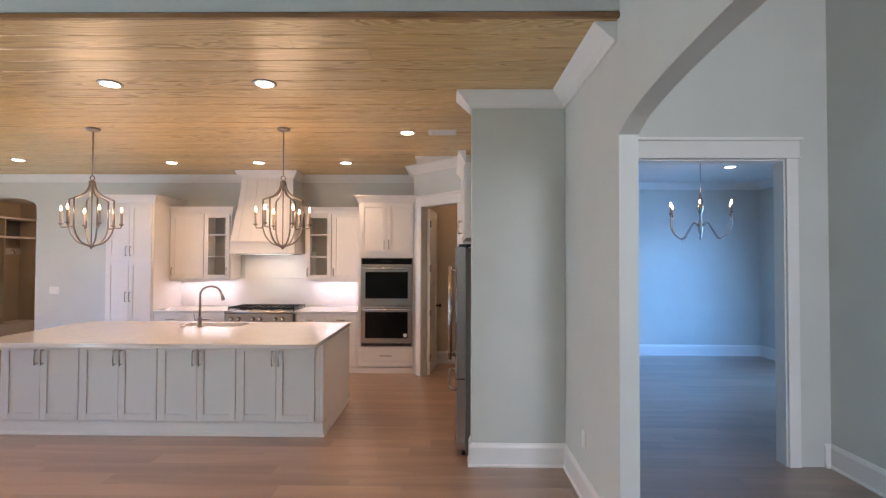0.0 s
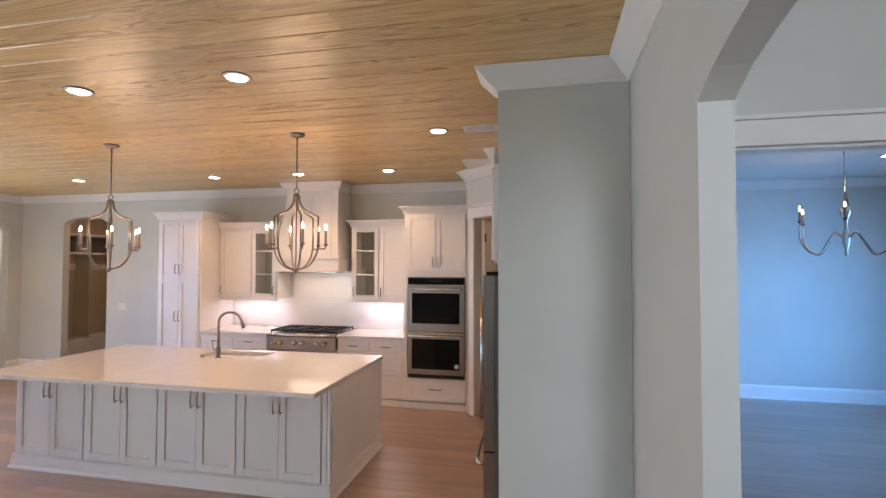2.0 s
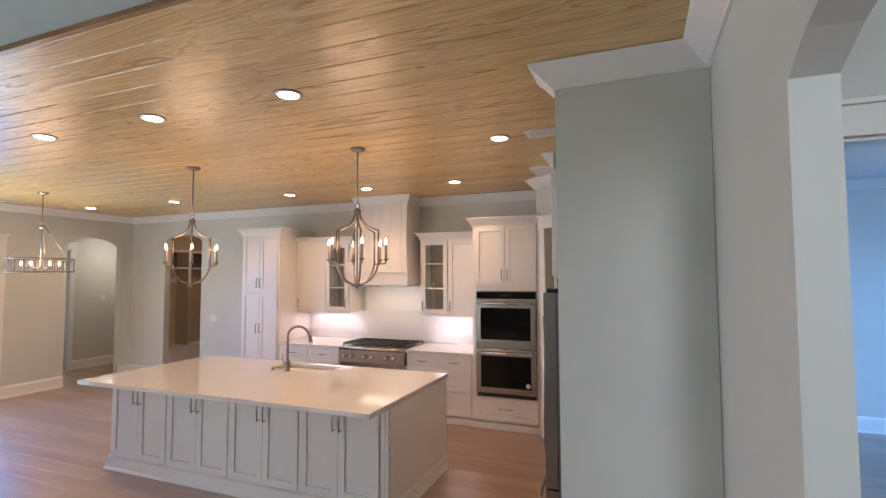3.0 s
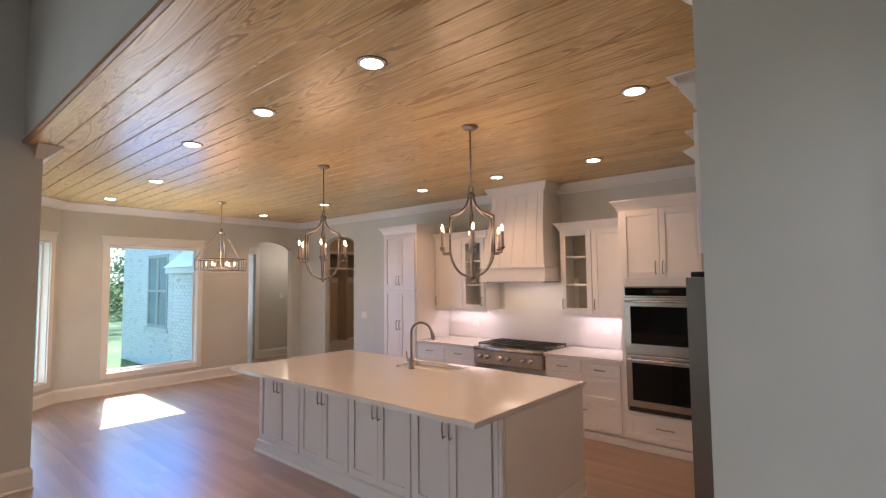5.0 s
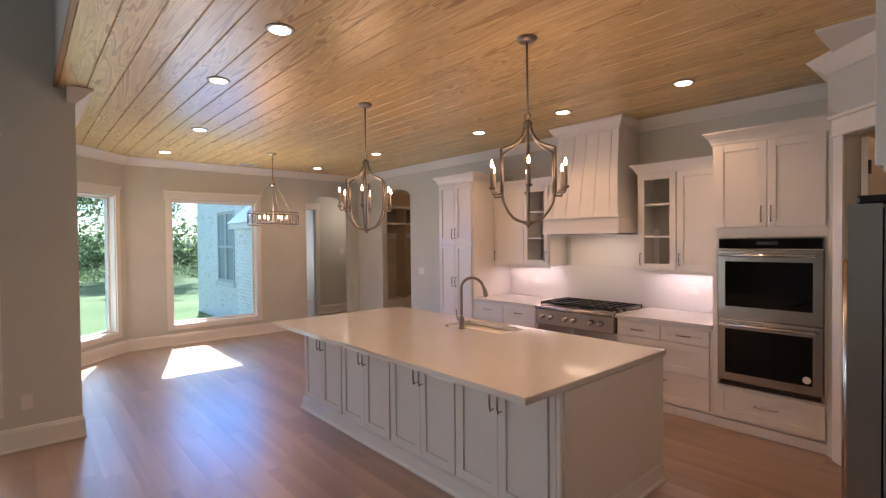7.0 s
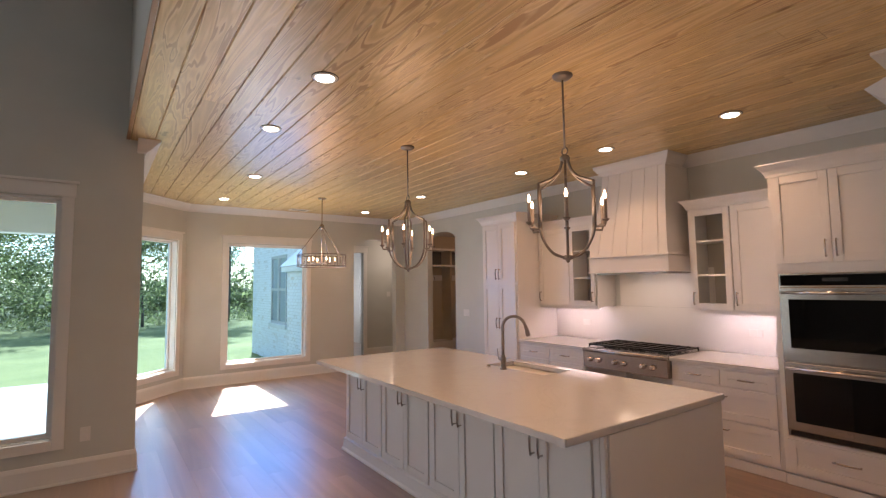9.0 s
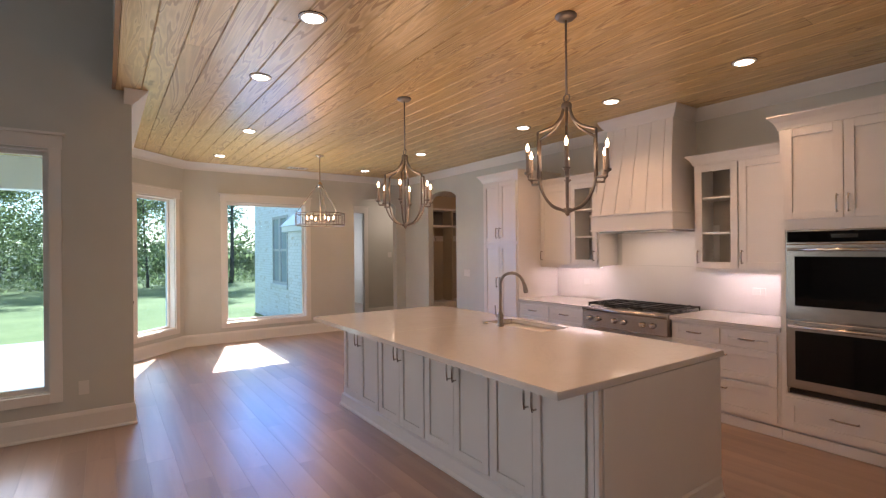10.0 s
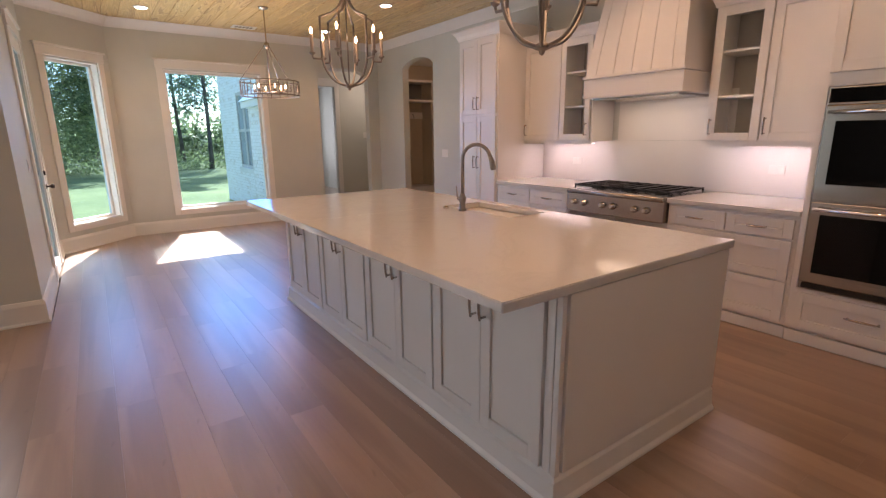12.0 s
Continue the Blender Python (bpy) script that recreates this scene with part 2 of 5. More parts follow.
def part(name, bm, material, parent=None, label="", m=None):
    me = bpy.data.meshes.new(name)
    bmesh.ops.recalc_face_normals(bm, faces=bm.faces[:])
    if m is not None:
        bmesh.ops.transform(bm, matrix=m, verts=bm.verts[:])
    bm.to_mesh(me)
    bm.free()
    me.materials.append(material)
    ob = new(name, me)
    if parent is not None:
        ob.parent = parent
    if label:
        ob["label"] = label
    return ob


def setting(name, bm, material, label="", category="", m=None):
    return tagged(part(name, bm, material, None, label, m), category=category, kind="structure")


def thing(name, at, label, category, group="", turn=0.0):
    ob = new(name)
    ob.empty_display_size = 0.1
    ob.matrix_world = pose(*at, 0, 0, turn)
    return tagged(ob, label, category, group)


def smooth_path(pts, steps=6):
    """Catmull-Rom through the points."""
    p = [Vector(q) for q in pts]
    p = [2 * p[0] - p[1]] + p + [2 * p[-1] - p[-2]]
    out = []
    for i in range(1, len(p) - 2):
        for s in range(steps):
            t = s / steps
            out.append(0.5 * (2 * p[i] + (p[i + 1] - p[i - 1]) * t + (2 * p[i - 1] - 5 * p[i] + 4 * p[i + 1] - p[i + 2]) * t * t + (3 * p[i] - p[i - 1] - 3 * p[i + 1] + p[i + 2]) * t ** 3))
    return out + [p[-2]]


def wall_bm(p0, p1, thick, z0, z1, openings=()):
    """A wall whose room face runs from p0 to p1; its thickness lies to the right of that way. openings: (u0, u1, z0, z1, rise), rise for arches."""
    p0, p1 = Vector((*p0, 0)), Vector((*p1, 0))
    length, ang = (p1 - p0).length, math.atan2(p1.y - p0.y, p1.x - p0.x)
    bm, u = bmesh.new(), 0.0
    for a, b, lo, hi, rise in sorted(openings):
        if a > u:
            bm_box(bm, u, a, -thick, 0, z0, z1)
        if lo > z0:
            bm_box(bm, a, b, -thick, 0, z0, lo)
        if rise:
            n = 18
            arc = [(a + (b - a) * k / n, -thick, hi + rise * max(0.0, 1 - (2 * k / n - 1) ** 2) ** 0.68) for k in range(n + 1)]
            for q, r in zip(arc, arc[1:]):
                bm_prism(bm, [q, r, (r[0], -thick, z1), (q[0], -thick, z1)], (0, thick, 0))
        elif hi < z1:
            bm_box(bm, a, b, -thick, 0, hi, z1)
        u = b
    if u < length:
        bm_box(bm, u, length, -thick, 0, z0, z1)
    bmesh.ops.transform(bm, matrix=Matrix.Translation(p0) @ Matrix.Rotation(ang, 4, "Z"), verts=bm.verts[:])
    return bm


def moulding_bm(pts, prof, closed=False):
    """prof: (distance from the wall into the room, z). The room lies to the left of the way pts run."""
    bm, rings, n = bmesh.new(), [], len(pts)
    for i, p in enumerate(pts):
        p = Vector(p)
        d0 = (p - Vector(pts[i - 1])).normalized() if i or closed else None
        d1 = (Vector(pts[(i + 1) % n]) - p).normalized() if i < n - 1 or closed else None
        d0, d1 = d0 or d1, d1 or d0
        n0, n1 = Vector((-d0.y, d0.x)), Vector((-d1.y, d1.x))
        mit = (n0 + n1) / (1 + n0.dot(n1))
        rings.append([bm.verts.new((p.x + mit.x * o, p.y + mit.y * o, z)) for o, z in prof])
    for a, b in zip(rings, rings[1:] + (rings[:1] if closed else [])):
        for k in range(len(prof)):
            j = (k + 1) % len(prof)
            bm.faces.new((a[k], a[j], b[j], b[k]))
    if not closed:
        bm.faces.new(rings[0])
        bm.faces.new(rings[-1][::-1])
    return bm


H = 3.05
CROWN = [(0.0, H - 0.118), (0.014, H - 0.118), (0.02, H - 0.106), (0.048, H - 0.085), (0.09, H - 0.042), (0.118, H - 0.02), (0.13, H - 0.004), (0.0, H - 0.004)]
BASE = [(0.0, 0.0), (0.028, 0.0), (0.028, 0.012), (0.018, 0.024), (0.018, 0.155), (0.012, 0.172), (0.006, 0.186), (0.0, 0.19)]

# ---- large structure ----
T = 0.12
NY, WX, EX = 10.12, -8.0, 1.61
TALL = 4.6
setting("wall_north", wall_bm((1.63, NY), (WX - 0.15, NY), T, 0, H, [(1.63 + 6.17, 1.63 + 7.1, 0, 2.55, 0.13)]), M_WALL, "pale grey-green painted kitchen wall with an arched opening", "wall")
setting("wall_west", wall_bm((WX, NY), (WX, 5.9), 0.15, 0, H, [(NY - 9.9, NY - 8.93, 0, 2.45, 0.17), (NY - 7.95, NY - 6.55, 0.34, 2.42, 0)]), M_WALL, "pale grey-green wall with a window and an arch", "wall")
setting("wall_bay", wall_bm((WX, 5.9), (-7.15, 5.05), 0.15, 0, H, [(0.2, 0.98, 0.34, 2.42, 0)]), M_WALL, "angled pale grey-green bay wall with a window", "wall")
setting("wall_south", wall_bm((-7.15, 5.05), (-4.32, 5.05), 0.10, 0, H, [(0.62, 1.48, 0, 2.44, 0)]), M_WALL, "pale grey-green wall with a patio door", "wall")
# the second, wider opening is out of view and added for light
setting("wall_living_west", wall_bm((-4.32, 4.95), (-4.32, -2.5), 0.12, 0, TALL, [(0.5, 1.9, 0.38, 2.45, 0), (2.6, 5.2, 0.38, 2.45, 0)]), M_WALL, "pale grey-green living room wall with a tall window and an added opening", "wall")
setting("wall_living_south", wall_bm((-4.44, -2.5), (1.75, -2.5), T, 0, TALL), M_WALL, "plain pale grey-green wall", "wall")
setting("wall_arch", wall_bm((EX, -2.5), (EX, 8.6), 0.11, 0, TALL, [(2.2 + 2.5, 4.93 + 2.5, 0, 2.39, 0.17)]), M_WALL, "pale grey-green wall with a wide arched opening", "wall")
setting("wall_header", box(-4.32, 1.63, 4.912, 5.12, H + 0.0365, TALL), M_WALL, "painted bulkhead above the wooden ceiling's edge", "wall")
setting("wall_fridge_stub", box(0.842, 1.607, 6.19, 6.35, 0, H), M_WALL, "grey-green wall end beside the fridge", "wall")
setting("wall_pantry_diagonal", wall_bm((0.86, 8.62), (0.13, 9.35), 0.10, 0, H, [(0.115, 0.85, 0, 2.44, 0)]), M_WALL, "angled wall with the pantry doorway", "wall")
setting("wall_pantry_side", box(0.86, 1.63, 8.52, 8.61, 0, H), M_WALL, "plain wall behind the fridge alcove", "wall")
setting("wall_pantry_left", box(0.16, 0.22, 9.42, NY, 0, H), M_PANTRY, "beige pantry wall", "wall")
setting("wall_pantry_right", box(1.63, 1.75, 8.6, NY + 0.12, 0, H), M_PANTRY, "beige pantry wall", "wall")
setting("wall_pantry_back", box(0.22, 1.63, NY - 0.03, NY - 0.003, 0, H), M_PANTRY, "beige pantry wall", "wall")
# hall and dining room
setting("wall_hall_north", wall_bm((3.90, 6.23), (1.722, 6.23), T, 0, TALL, [(0.47, 1.95, 0, 2.52, 0)]), M_WALL, "grey wall with a cased opening", "wall")
setting("wall_hall_east", box(3.78, 3.90, -2.5, 6.23, 0, TALL), M_WALL, "tall grey hall wall", "wall")
# this wall's opening is unseen and added to let the hall's light in
setting("wall_hall_south", wall_bm((1.722, -2.5), (3.9, -2.5), T, 0, TALL, [(0.378, 1.728, 0.1, 4.0, 0)]), M_WALL, "tall grey hall wall", "wall")
setting("wall_dining_north", box(1.75, 6.27, 10.85, 10.97, 0, H), M_WALL, "pale dining room wall", "wall")
setting("wall_dining_west", box(1.722, 1.80, 6.352, 10.85, 0, H), M_WALL, "pale dining room wall", "wall")
setting("wall_dining_east", wall_bm((6.15, 6.23), (6.15, 10.85), T, 0, H, [(1.1, 2.9, 0.5, 2.45, 0)]), M_WALL, "pale dining room wall with a window", "wall")
setting("wall_dining_south", box(3.90, 6.27, 6.11, 6.23, 0, H), M_WALL, "pale dining room wall", "wall")
setting("ceiling_dining", box(1.75, 6.27, 6.35, 10.97, H, H + 0.1), M_CEIL, "white painted dining room ceiling", "ceiling")
setting("ceiling_living", box(-4.44, 3.9, -2.62, 6.35, TALL, TALL + 0.1), M_CEIL, "white painted high ceiling", "ceiling")
setting("ceiling_pantry", box(0.2, 1.63, 8.6, NY, H - 0.02, H), M_CEIL, "white pantry ceiling", "ceiling")
# hallway behind the north arch, hallway behind the west arch
setting("wall_mud_hall_back", box(-8.3, -5.2, 11.75, 11.85, 0, H), M_PANTRY, "beige hall wall", "wall")
setting("wall_mud_hall_left", box(-8.3, -7.9, NY + T, 11.75, 0, H), M_PANTRY, "beige hall wall", "wall")
setting("wall_mud_hall_right", box(-5.3, -5.2, NY + T, 11.75, 0, H), M_PANTRY, "beige hall wall", "wall")
setting("ceiling_mud_hall", box(-8.3, -5.2, NY + T, 11.85, 2.75, 2.85), M_CEIL, "white hall ceiling", "ceiling")
setting("wall_side_hall_back", wall_bm((-9.5, 11.0), (-9.5, 8.8), 0.1, 0, H, [(1.13, 2.0, 0, 2.44, 0)]), M_WALL, "grey-green hall wall with a doorway", "wall")
setting("wall_side_hall_north", box(-13.5, -8.15, 11.0, 11.1, 0, H), M_WALL, "grey-green hall wall", "wall")
setting("wall_side_hall_south", box(-13.5, -8.15, 8.72, 8.8, 0, H), M_WALL, "grey-green hall wall", "wall")
setting("wall_side_room_west", box(-13.6, -13.5, 8.72, 11.1, 0, H), M_WALL, "pale wall", "wall")
setting("ceiling_side_hall", box(-13.6, -8.15, 8.72, 11.1, 2.75, 2.85), M_CEIL, "white hall ceiling", "ceiling")

# wooden ceiling: tongue-and-groove boards along x, in one mesh
random.seed(4)
bm = bmesh.new()
BW, y = 0.19, 4.93
while y < NY:
    y1 = min(y + BW, NY)
    x = WX + random.uniform(-2.5, 0)
    while x < EX:
        x1 = x + random.uniform(2.6, 4.9)
        a, b = max(x, WX), min(x1, EX)
        if y < 5.95:
            a = max(a, (-4.32 if y < 5.05 else -2.15 - y1))
        if b - a > 0.02:
            e = 0.007
            pr = [(a, y, H + 0.010), (a, y + e, H), (a, y1 - e, H), (a, y1, H + 0.010), (a, y1, H + 0.035), (a, y, H + 0.035)]
            bm_prism(bm, pr, (b - a - 0.002, 0, 0))
        x = x1
    y = y1
setting("ceiling_kitchen", bm, M_PINE, "varnished pine tongue-and-groove board ceiling", "ceiling")
setting("ceiling_kitchen_slab", box(WX - 0.15, EX, 5.0, NY + 0.12, H + 0.04, H + 0.12), M_CEIL, "ceiling above the boards", "ceiling")
setting("ceiling_edge_trim", box(-4.318, 1.628, 4.90, 4.929, H - 0.002, H + 0.026, 0.003), M_PINE_EDGE, "dark wooden edge board of the ceiling", "trim")

# crown moulding and baseboards
setting("trim_crown", moulding_bm([(EX, 4.95), (EX, 6.19), (0.842, 6.19), (0.842, 6.36)], CROWN), M_TRIM, "white crown moulding", "crown moulding")
setting("trim_crown_kitchen", moulding_bm([(0.86, 8.62), (0.13, 9.35), (0.13, NY), (WX, NY), (WX, 5.9), (-7.15, 5.05), (-4.32, 5.05), (-4.32, 4.99)], CROWN), M_TRIM, "white crown moulding", "crown moulding")
setting("trim_crown_dining", moulding_bm([(3.9, 6.35), (6.15, 6.35), (6.15, 10.85), (1.8, 10.85), (1.8, 6.4)], CROWN), M_TRIM, "white crown moulding", "crown moulding")


def baseboard(pts):
    setting("baseboard", moulding_bm(pts, BASE), M_TRIM, "tall white painted baseboard", "baseboard")


baseboard([(EX, 4.935), (EX, 6.19), (0.842, 6.19), (0.842, 6.35)])
baseboard([(-4.45, NY), (-6.15, NY)])
baseboard([(-7.10, NY), (WX, NY), (WX, 9.9)])
baseboard([(WX, 8.93), (WX, 5.9), (-7.15, 5.05), (-6.62, 5.05)])
baseboard([(-5.58, 5.05), (-4.32, 5.05), (-4.32, -2.5), (EX, -2.5), (EX, 2.2)])
baseboard([(3.78, -2.5), (3.78, 6.23), (3.72, 6.23)])
baseboard([(3.5, 6.35), (6.15, 6.35), (6.15, 10.85), (1.8, 10.85), (1.8, 6.36)])
baseboard([(0.22, 9.5), (0.22, NY - 0.03), (1.63, NY - 0.03), (1.63, 8.61)][::-1])
baseboard([(-5.3, 11.75), (-7.9, 11.75)])
baseboard([(-9.5, 11.0), (-9.5, 9.9)])
setting("floor_slab", box(-4.43, 6.27, -2.62, 11.85, -0.29, -0.016), M_GAP, "floor base under the planks", "floor")
setting("floor_slab_nook", bm_prism(bmesh.new(), [(-4.43, 4.96, -0.29), (-4.43, 11.85, -0.29), (-8.14, 11.85, -0.29), (-8.14, 5.96, -0.29), (-7.14, 4.96, -0.29)], (0, 0, 0.274)), M_GAP, "floor base under the planks", "floor")
setting("floor_slab_wing", box(-13.6, -8.14, 8.75, 11.1, -0.29, -0.016), M_GAP, "floor base under the planks", "floor")

# ---- kitchen ----
def quartz_mat():
    m, n, l, b = base_mat("white_quartz", 0.11)
    v = mapped(n, l, (1, 1, 1)).outputs[0]
    vein = noise_tex(n, l, v, 1.7, 6, 0.65, 1.6)
    r = ramp(n, l, vein.outputs[0], [(0.0, (0.66, 0.645, 0.635)), (0.47, (0.66, 0.645, 0.635)), (0.5, (0.63, 0.615, 0.605)), (0.53, (0.66, 0.645, 0.635))])
    speck = noise_tex(n, l, v, 300, 2)
    r2 = ramp(n, l, speck.outputs[0], [(0.3, (0.93, 0.93, 0.93)), (0.6, (1, 1, 1))])
    l.new(mix(n, l, "MULTIPLY", 0.6, r.outputs[0], r2.outputs[0]), b.inputs["Base Color"])
    b.inputs["Specular IOR Level"].default_value = 0.55
    b.inputs["Coat Weight"].default_value = 0.1
    b.inputs["Coat Roughness"].default_value = 0.09
    return m


M_QUARTZ = quartz_mat()
M_TILE = paint("white_backsplash", (0.80, 0.78, 0.76), 0.18, 0.03, 60, 0.05)
# darker than the cabinet paint: the shade inside is put into this colour
M_INSIDE_SHADE = paint("cabinet_inside_shade", (0.50, 0.47, 0.42), 0.5)
M_SINK = paint("white_fireclay", (0.78, 0.77, 0.75), 0.15, 0.02)
M_BRONZE = metal_mat("dark_bronze", (0.06, 0.05, 0.045), 0.4, (5, 5, 5))
M_CANDLE = paint("candle_sleeve", (0.40, 0.33, 0.28), 0.5)
M_CANDLE_PALE = paint("pale_candle_sleeve", (0.62, 0.58, 0.52), 0.5)


def shaker_bm(w, h, t=0.02, rail=0.062, glass=False):
    """Front at y = -t, from (0, 0) to (w, h)."""
    bm = bmesh.new()
    b = 0.0025
    bm_box(bm, 0, rail, -t, 0, 0, h, b)
    bm_box(bm, w - rail, w, -t, 0, 0, h, b)
    bm_box(bm, rail, w - rail, -t, 0, 0, rail, b)
    bm_box(bm, rail, w - rail, -t, 0, h - rail, h, b)
    return bm


def panel_bm(w, h, t=0.02, rail=0.062):
    bm = bmesh.new()
    bm_box(bm, rail + 0.0005, w - rail - 0.0005, -t + 0.011, -0.003, rail + 0.0005, h - rail - 0.0005)
    return bm


def handle_bm(length, vertical=True):
    """Bar pull, its posts on y = 0, centred."""
    bm, h = bmesh.new(), length / 2
    ends = [(0, 0, -h), (0, 0, h)] if vertical else [(-h, 0, 0), (h, 0, 0)]
    for e in ends:
        e = Vector(e) * 0.86
        bm_tube(bm, [e, e + Vector((0, -0.03, 0))], 0.0055, 8)
    bow = [Vector(ends[0]) * k + Vector((0, -0.03 - 0.006 * (1 - k * k), 0)) for k in (1, 0.6, 0.2, -0.2, -0.6, -1)]
    bm_tube(bm, bow, [0.005, 0.0065, 0.007, 0.007, 0.0065, 0.005], 8)
    return bm


def shifted(ob, x, y, z):
    ob.location = (x, y, z)
    return ob


def door_on(parent, x, z, w, h, hx, hz, y=0.0, name="door", vertical=True, length=0.14, glass=False):
    """A shaker front with its handle; hx, hz: the handle's place on it."""
    d = shifted(part(name, shaker_bm(w, h, glass=glass), M_CAB, parent), x, y, z)
    shifted(part("handle", handle_bm(length, vertical), M_NICKEL, d, "satin nickel bar handle"), hx, -0.02, hz)
    if not glass:
        part("panel", panel_bm(w, h), M_CAB, d)
    if glass:
        g = part("pane", box(0.055, w - 0.055, -0.011, -0.007, 0.055, h - 0.055), M_GLASS, d, "clear glass pane")
        g.visible_shadow = False
    return d


def crown_on(parent, x0, x1, depth, z, left=True, right=True, h=0.11, out=0.07):
    """Crown of a cabinet: front and the open sides."""
    prof = [(0, z), (0.012, z), (0.016, z + 0.02), (out * 0.45, z + h * 0.5), (out * 0.85, z + h * 0.82), (out, z + h * 0.9), (out, z + h), (0, z + h)]
    pts = [(x0, depth)] * left + [(x0, 0), (x1, 0)] + [(x1, depth)] * right
    # the room lies to the left of the way, so run from the far end
    return part("cornice", moulding_bm(pts[::-1], prof), M_CAB, parent)


# island
isl = thing("kitchen_island", (-3.66, 6.84, 0), "long white kitchen island with four pairs of panelled doors", "kitchen island")
IL = 3.10
part("body", box(0, IL, 0, 1.20, 0.0, 0.874), M_CAB, isl)
for k in range(4):
    x0 = 0.026 + 0.757 * k
    part("stile", box(x0 - 0.014, x0 + 0.003, -0.012, -0.0005, 0.13, 0.845, 0.002), M_CAB, isl)
    door_on(isl, x0 + 0.006, 0.135, 0.366, 0.72, 0.366 - 0.03, 0.60, -0.001, length=0.15)
    door_on(isl, x0 + 0.375, 0.135, 0.366, 0.72, 0.03, 0.60, -0.001, length=0.15)
part("stile", box(3.051, 3.087, -0.012, -0.0005, 0.13, 0.855, 0.002), M_CAB, isl)
part("top_rail", box(0.0, 3.087, -0.010, -0.0005, 0.857, 0.873, 0.001), M_CAB, isl)
part("end_panel", box(IL + 0.0005, IL + 0.018, 0.03, 1.205, 0.13, 0.873, 0.003), M_CAB, isl)
part("end_panel", box(-0.018, -0.0005, 0.03, 1.205, 0.13, 0.873, 0.003), M_CAB, isl)
part("corner_bead", box(IL - 0.008, IL + 0.0195, -0.014, 0.010, 0.13, 0.873, 0.004), M_CAB, isl)
PL = [(0, 0), (0.042, 0), (0.042, 0.014), (0.03, 0.03), (0.024, 0.095), (0.024, 0.112), (0.008, 0.128), (0, 0.13)]
part("plinth", moulding_bm([(IL, 1.20), (IL, 0), (0, 0), (0, 1.20)], PL), M_CAB, isl)

top = bmesh.new()
CX0, CX1, CY0, CY1, SX0, SX1, SY0, SY1 = -3.715, -0.537, 6.533, 8.08, -2.42, -1.72, 7.67, 7.985
for a in ((CX0, SX0, CY0, CY1), (SX1, CX1, CY0, CY1), (SX0, SX1, CY0, SY0), (SX0, SX1, SY1, CY1)):
    bm_box(top, *a, 0.876, 0.915)
bmesh.ops.remove_doubles(top, verts=top.verts[:], dist=0.0005)
inner = [f for f in top.faces if len([1 for g in top.faces if g is not f and set(f.verts) == set(g.verts)])]
bmesh.ops.delete(top, geom=inner, context="FACES")
rim = [e for e in top.edges if len(e.link_faces) == 2 and e.calc_face_angle(0) > 1.0]
bmesh.ops.bevel(top, geom=rim, offset=0.004, segments=2, affect="EDGES")
tagged(part("island_worktop", top, M_QUARTZ), "polished white quartz worktop with a sink cut-out on the island", "worktop")
sink = thing("kitchen_sink", (-2.07, 7.83, 0.66), "white undermount sink set into the island worktop", "sink")
basin = bmesh.new()
for a in ((-0.36, -0.345, -0.17, 0.165, 0, 0.214), (0.345, 0.36, -0.17, 0.165, 0, 0.214), (-0.345, 0.345, -0.17, -0.155, 0, 0.214), (-0.345, 0.345, 0.15, 0.165, 0, 0.214), (-0.36, 0.36, -0.17, 0.165, -0.015, 0)):
    bm_box(basin, *a)
part("basin", basin, M_SINK, sink)
part("drain", bm_lathe(bmesh.new(), [(0.045, 0.001), (0.045, 0.004), (0.03, 0.003)]), M_STEEL, sink, "steel drain")

fau = thing("kitchen_faucet", (-2.13, 7.60, 0.916), "brushed nickel gooseneck kitchen faucet with side lever on the island", "faucet")
part("base", bm_lathe(bmesh.new(), [(0.030, 0), (0.030, 0.008), (0.022, 0.016), (0.021, 0.06), (0.026, 0.07), (0.026, 0.095), (0.018, 0.11), (0.015, 0.125)]), M_FAUCET, fau)
neck = [(0, 0, 0.12), (0, 0, 0.33)] + [(0.10 - 0.10 * math.cos(a), 0.04 * (1 - math.cos(a)), 0.355 + 0.10 * math.sin(a)) for a in (math.pi * k / 12 for k in range(0, 12))]
part("spout", bm_tube(bmesh.new(), neck, 0.0125, 12), M_FAUCET, fau)
e = Vector(neck[-1])
part("spray_head", bm_tube(bmesh.new(), [e, e + Vector((0.012, 0.004, -0.03)), e + Vector((0.022, 0.008, -0.075)), e + Vector((0.024, 0.009, -0.09))], [0.013, 0.0165, 0.021, 0.016], 12), M_FAUCET, fau)
part("lever", bm_tube(bmesh.new(), [(-0.02, 0, 0.075), (-0.05, 0, 0.08), (-0.06, 0, 0.10), (-0.07, 0, 0.17)], [0.010, 0.010, 0.007, 0.005], 8), M_FAUCET, fau)
ad = thing("soap_button", (-2.30, 7.58, 0.916), "small nickel air switch button on the island worktop", "button")
part("cap", bm_lathe(bmesh.new(), [(0.02, 0), (0.02, 0.012), (0.012, 0.018)]), M_NICKEL, ad)

FY = 9.345  # front of the tall units
DEEP = NY - FY - 0.003


def carcass(parent, w, d, z0, z1, material=None, name="body"):
    return part(name, box(0, w, 0.0, d, z0, z1, 0.002), material or M_CAB, parent)


def toe(parent, w, d):
    part("toe_kick", box(0.004, w - 0.004, 0.05, d, 0, 0.1), M_CAB, parent)
    part("base_moulding", box(0.0, w, 0.012, 0.05, 0, 0.085, 0.006), M_CAB, parent)


# tall pantry unit
tall = thing("tall_cabinet", (-4.45, FY, 0), "tall white two-tier cupboard with four panelled doors", "cabinet")
W = 0.72
toe(tall, W, DEEP)
carcass(tall, W, DEEP, 0.1, 2.52)
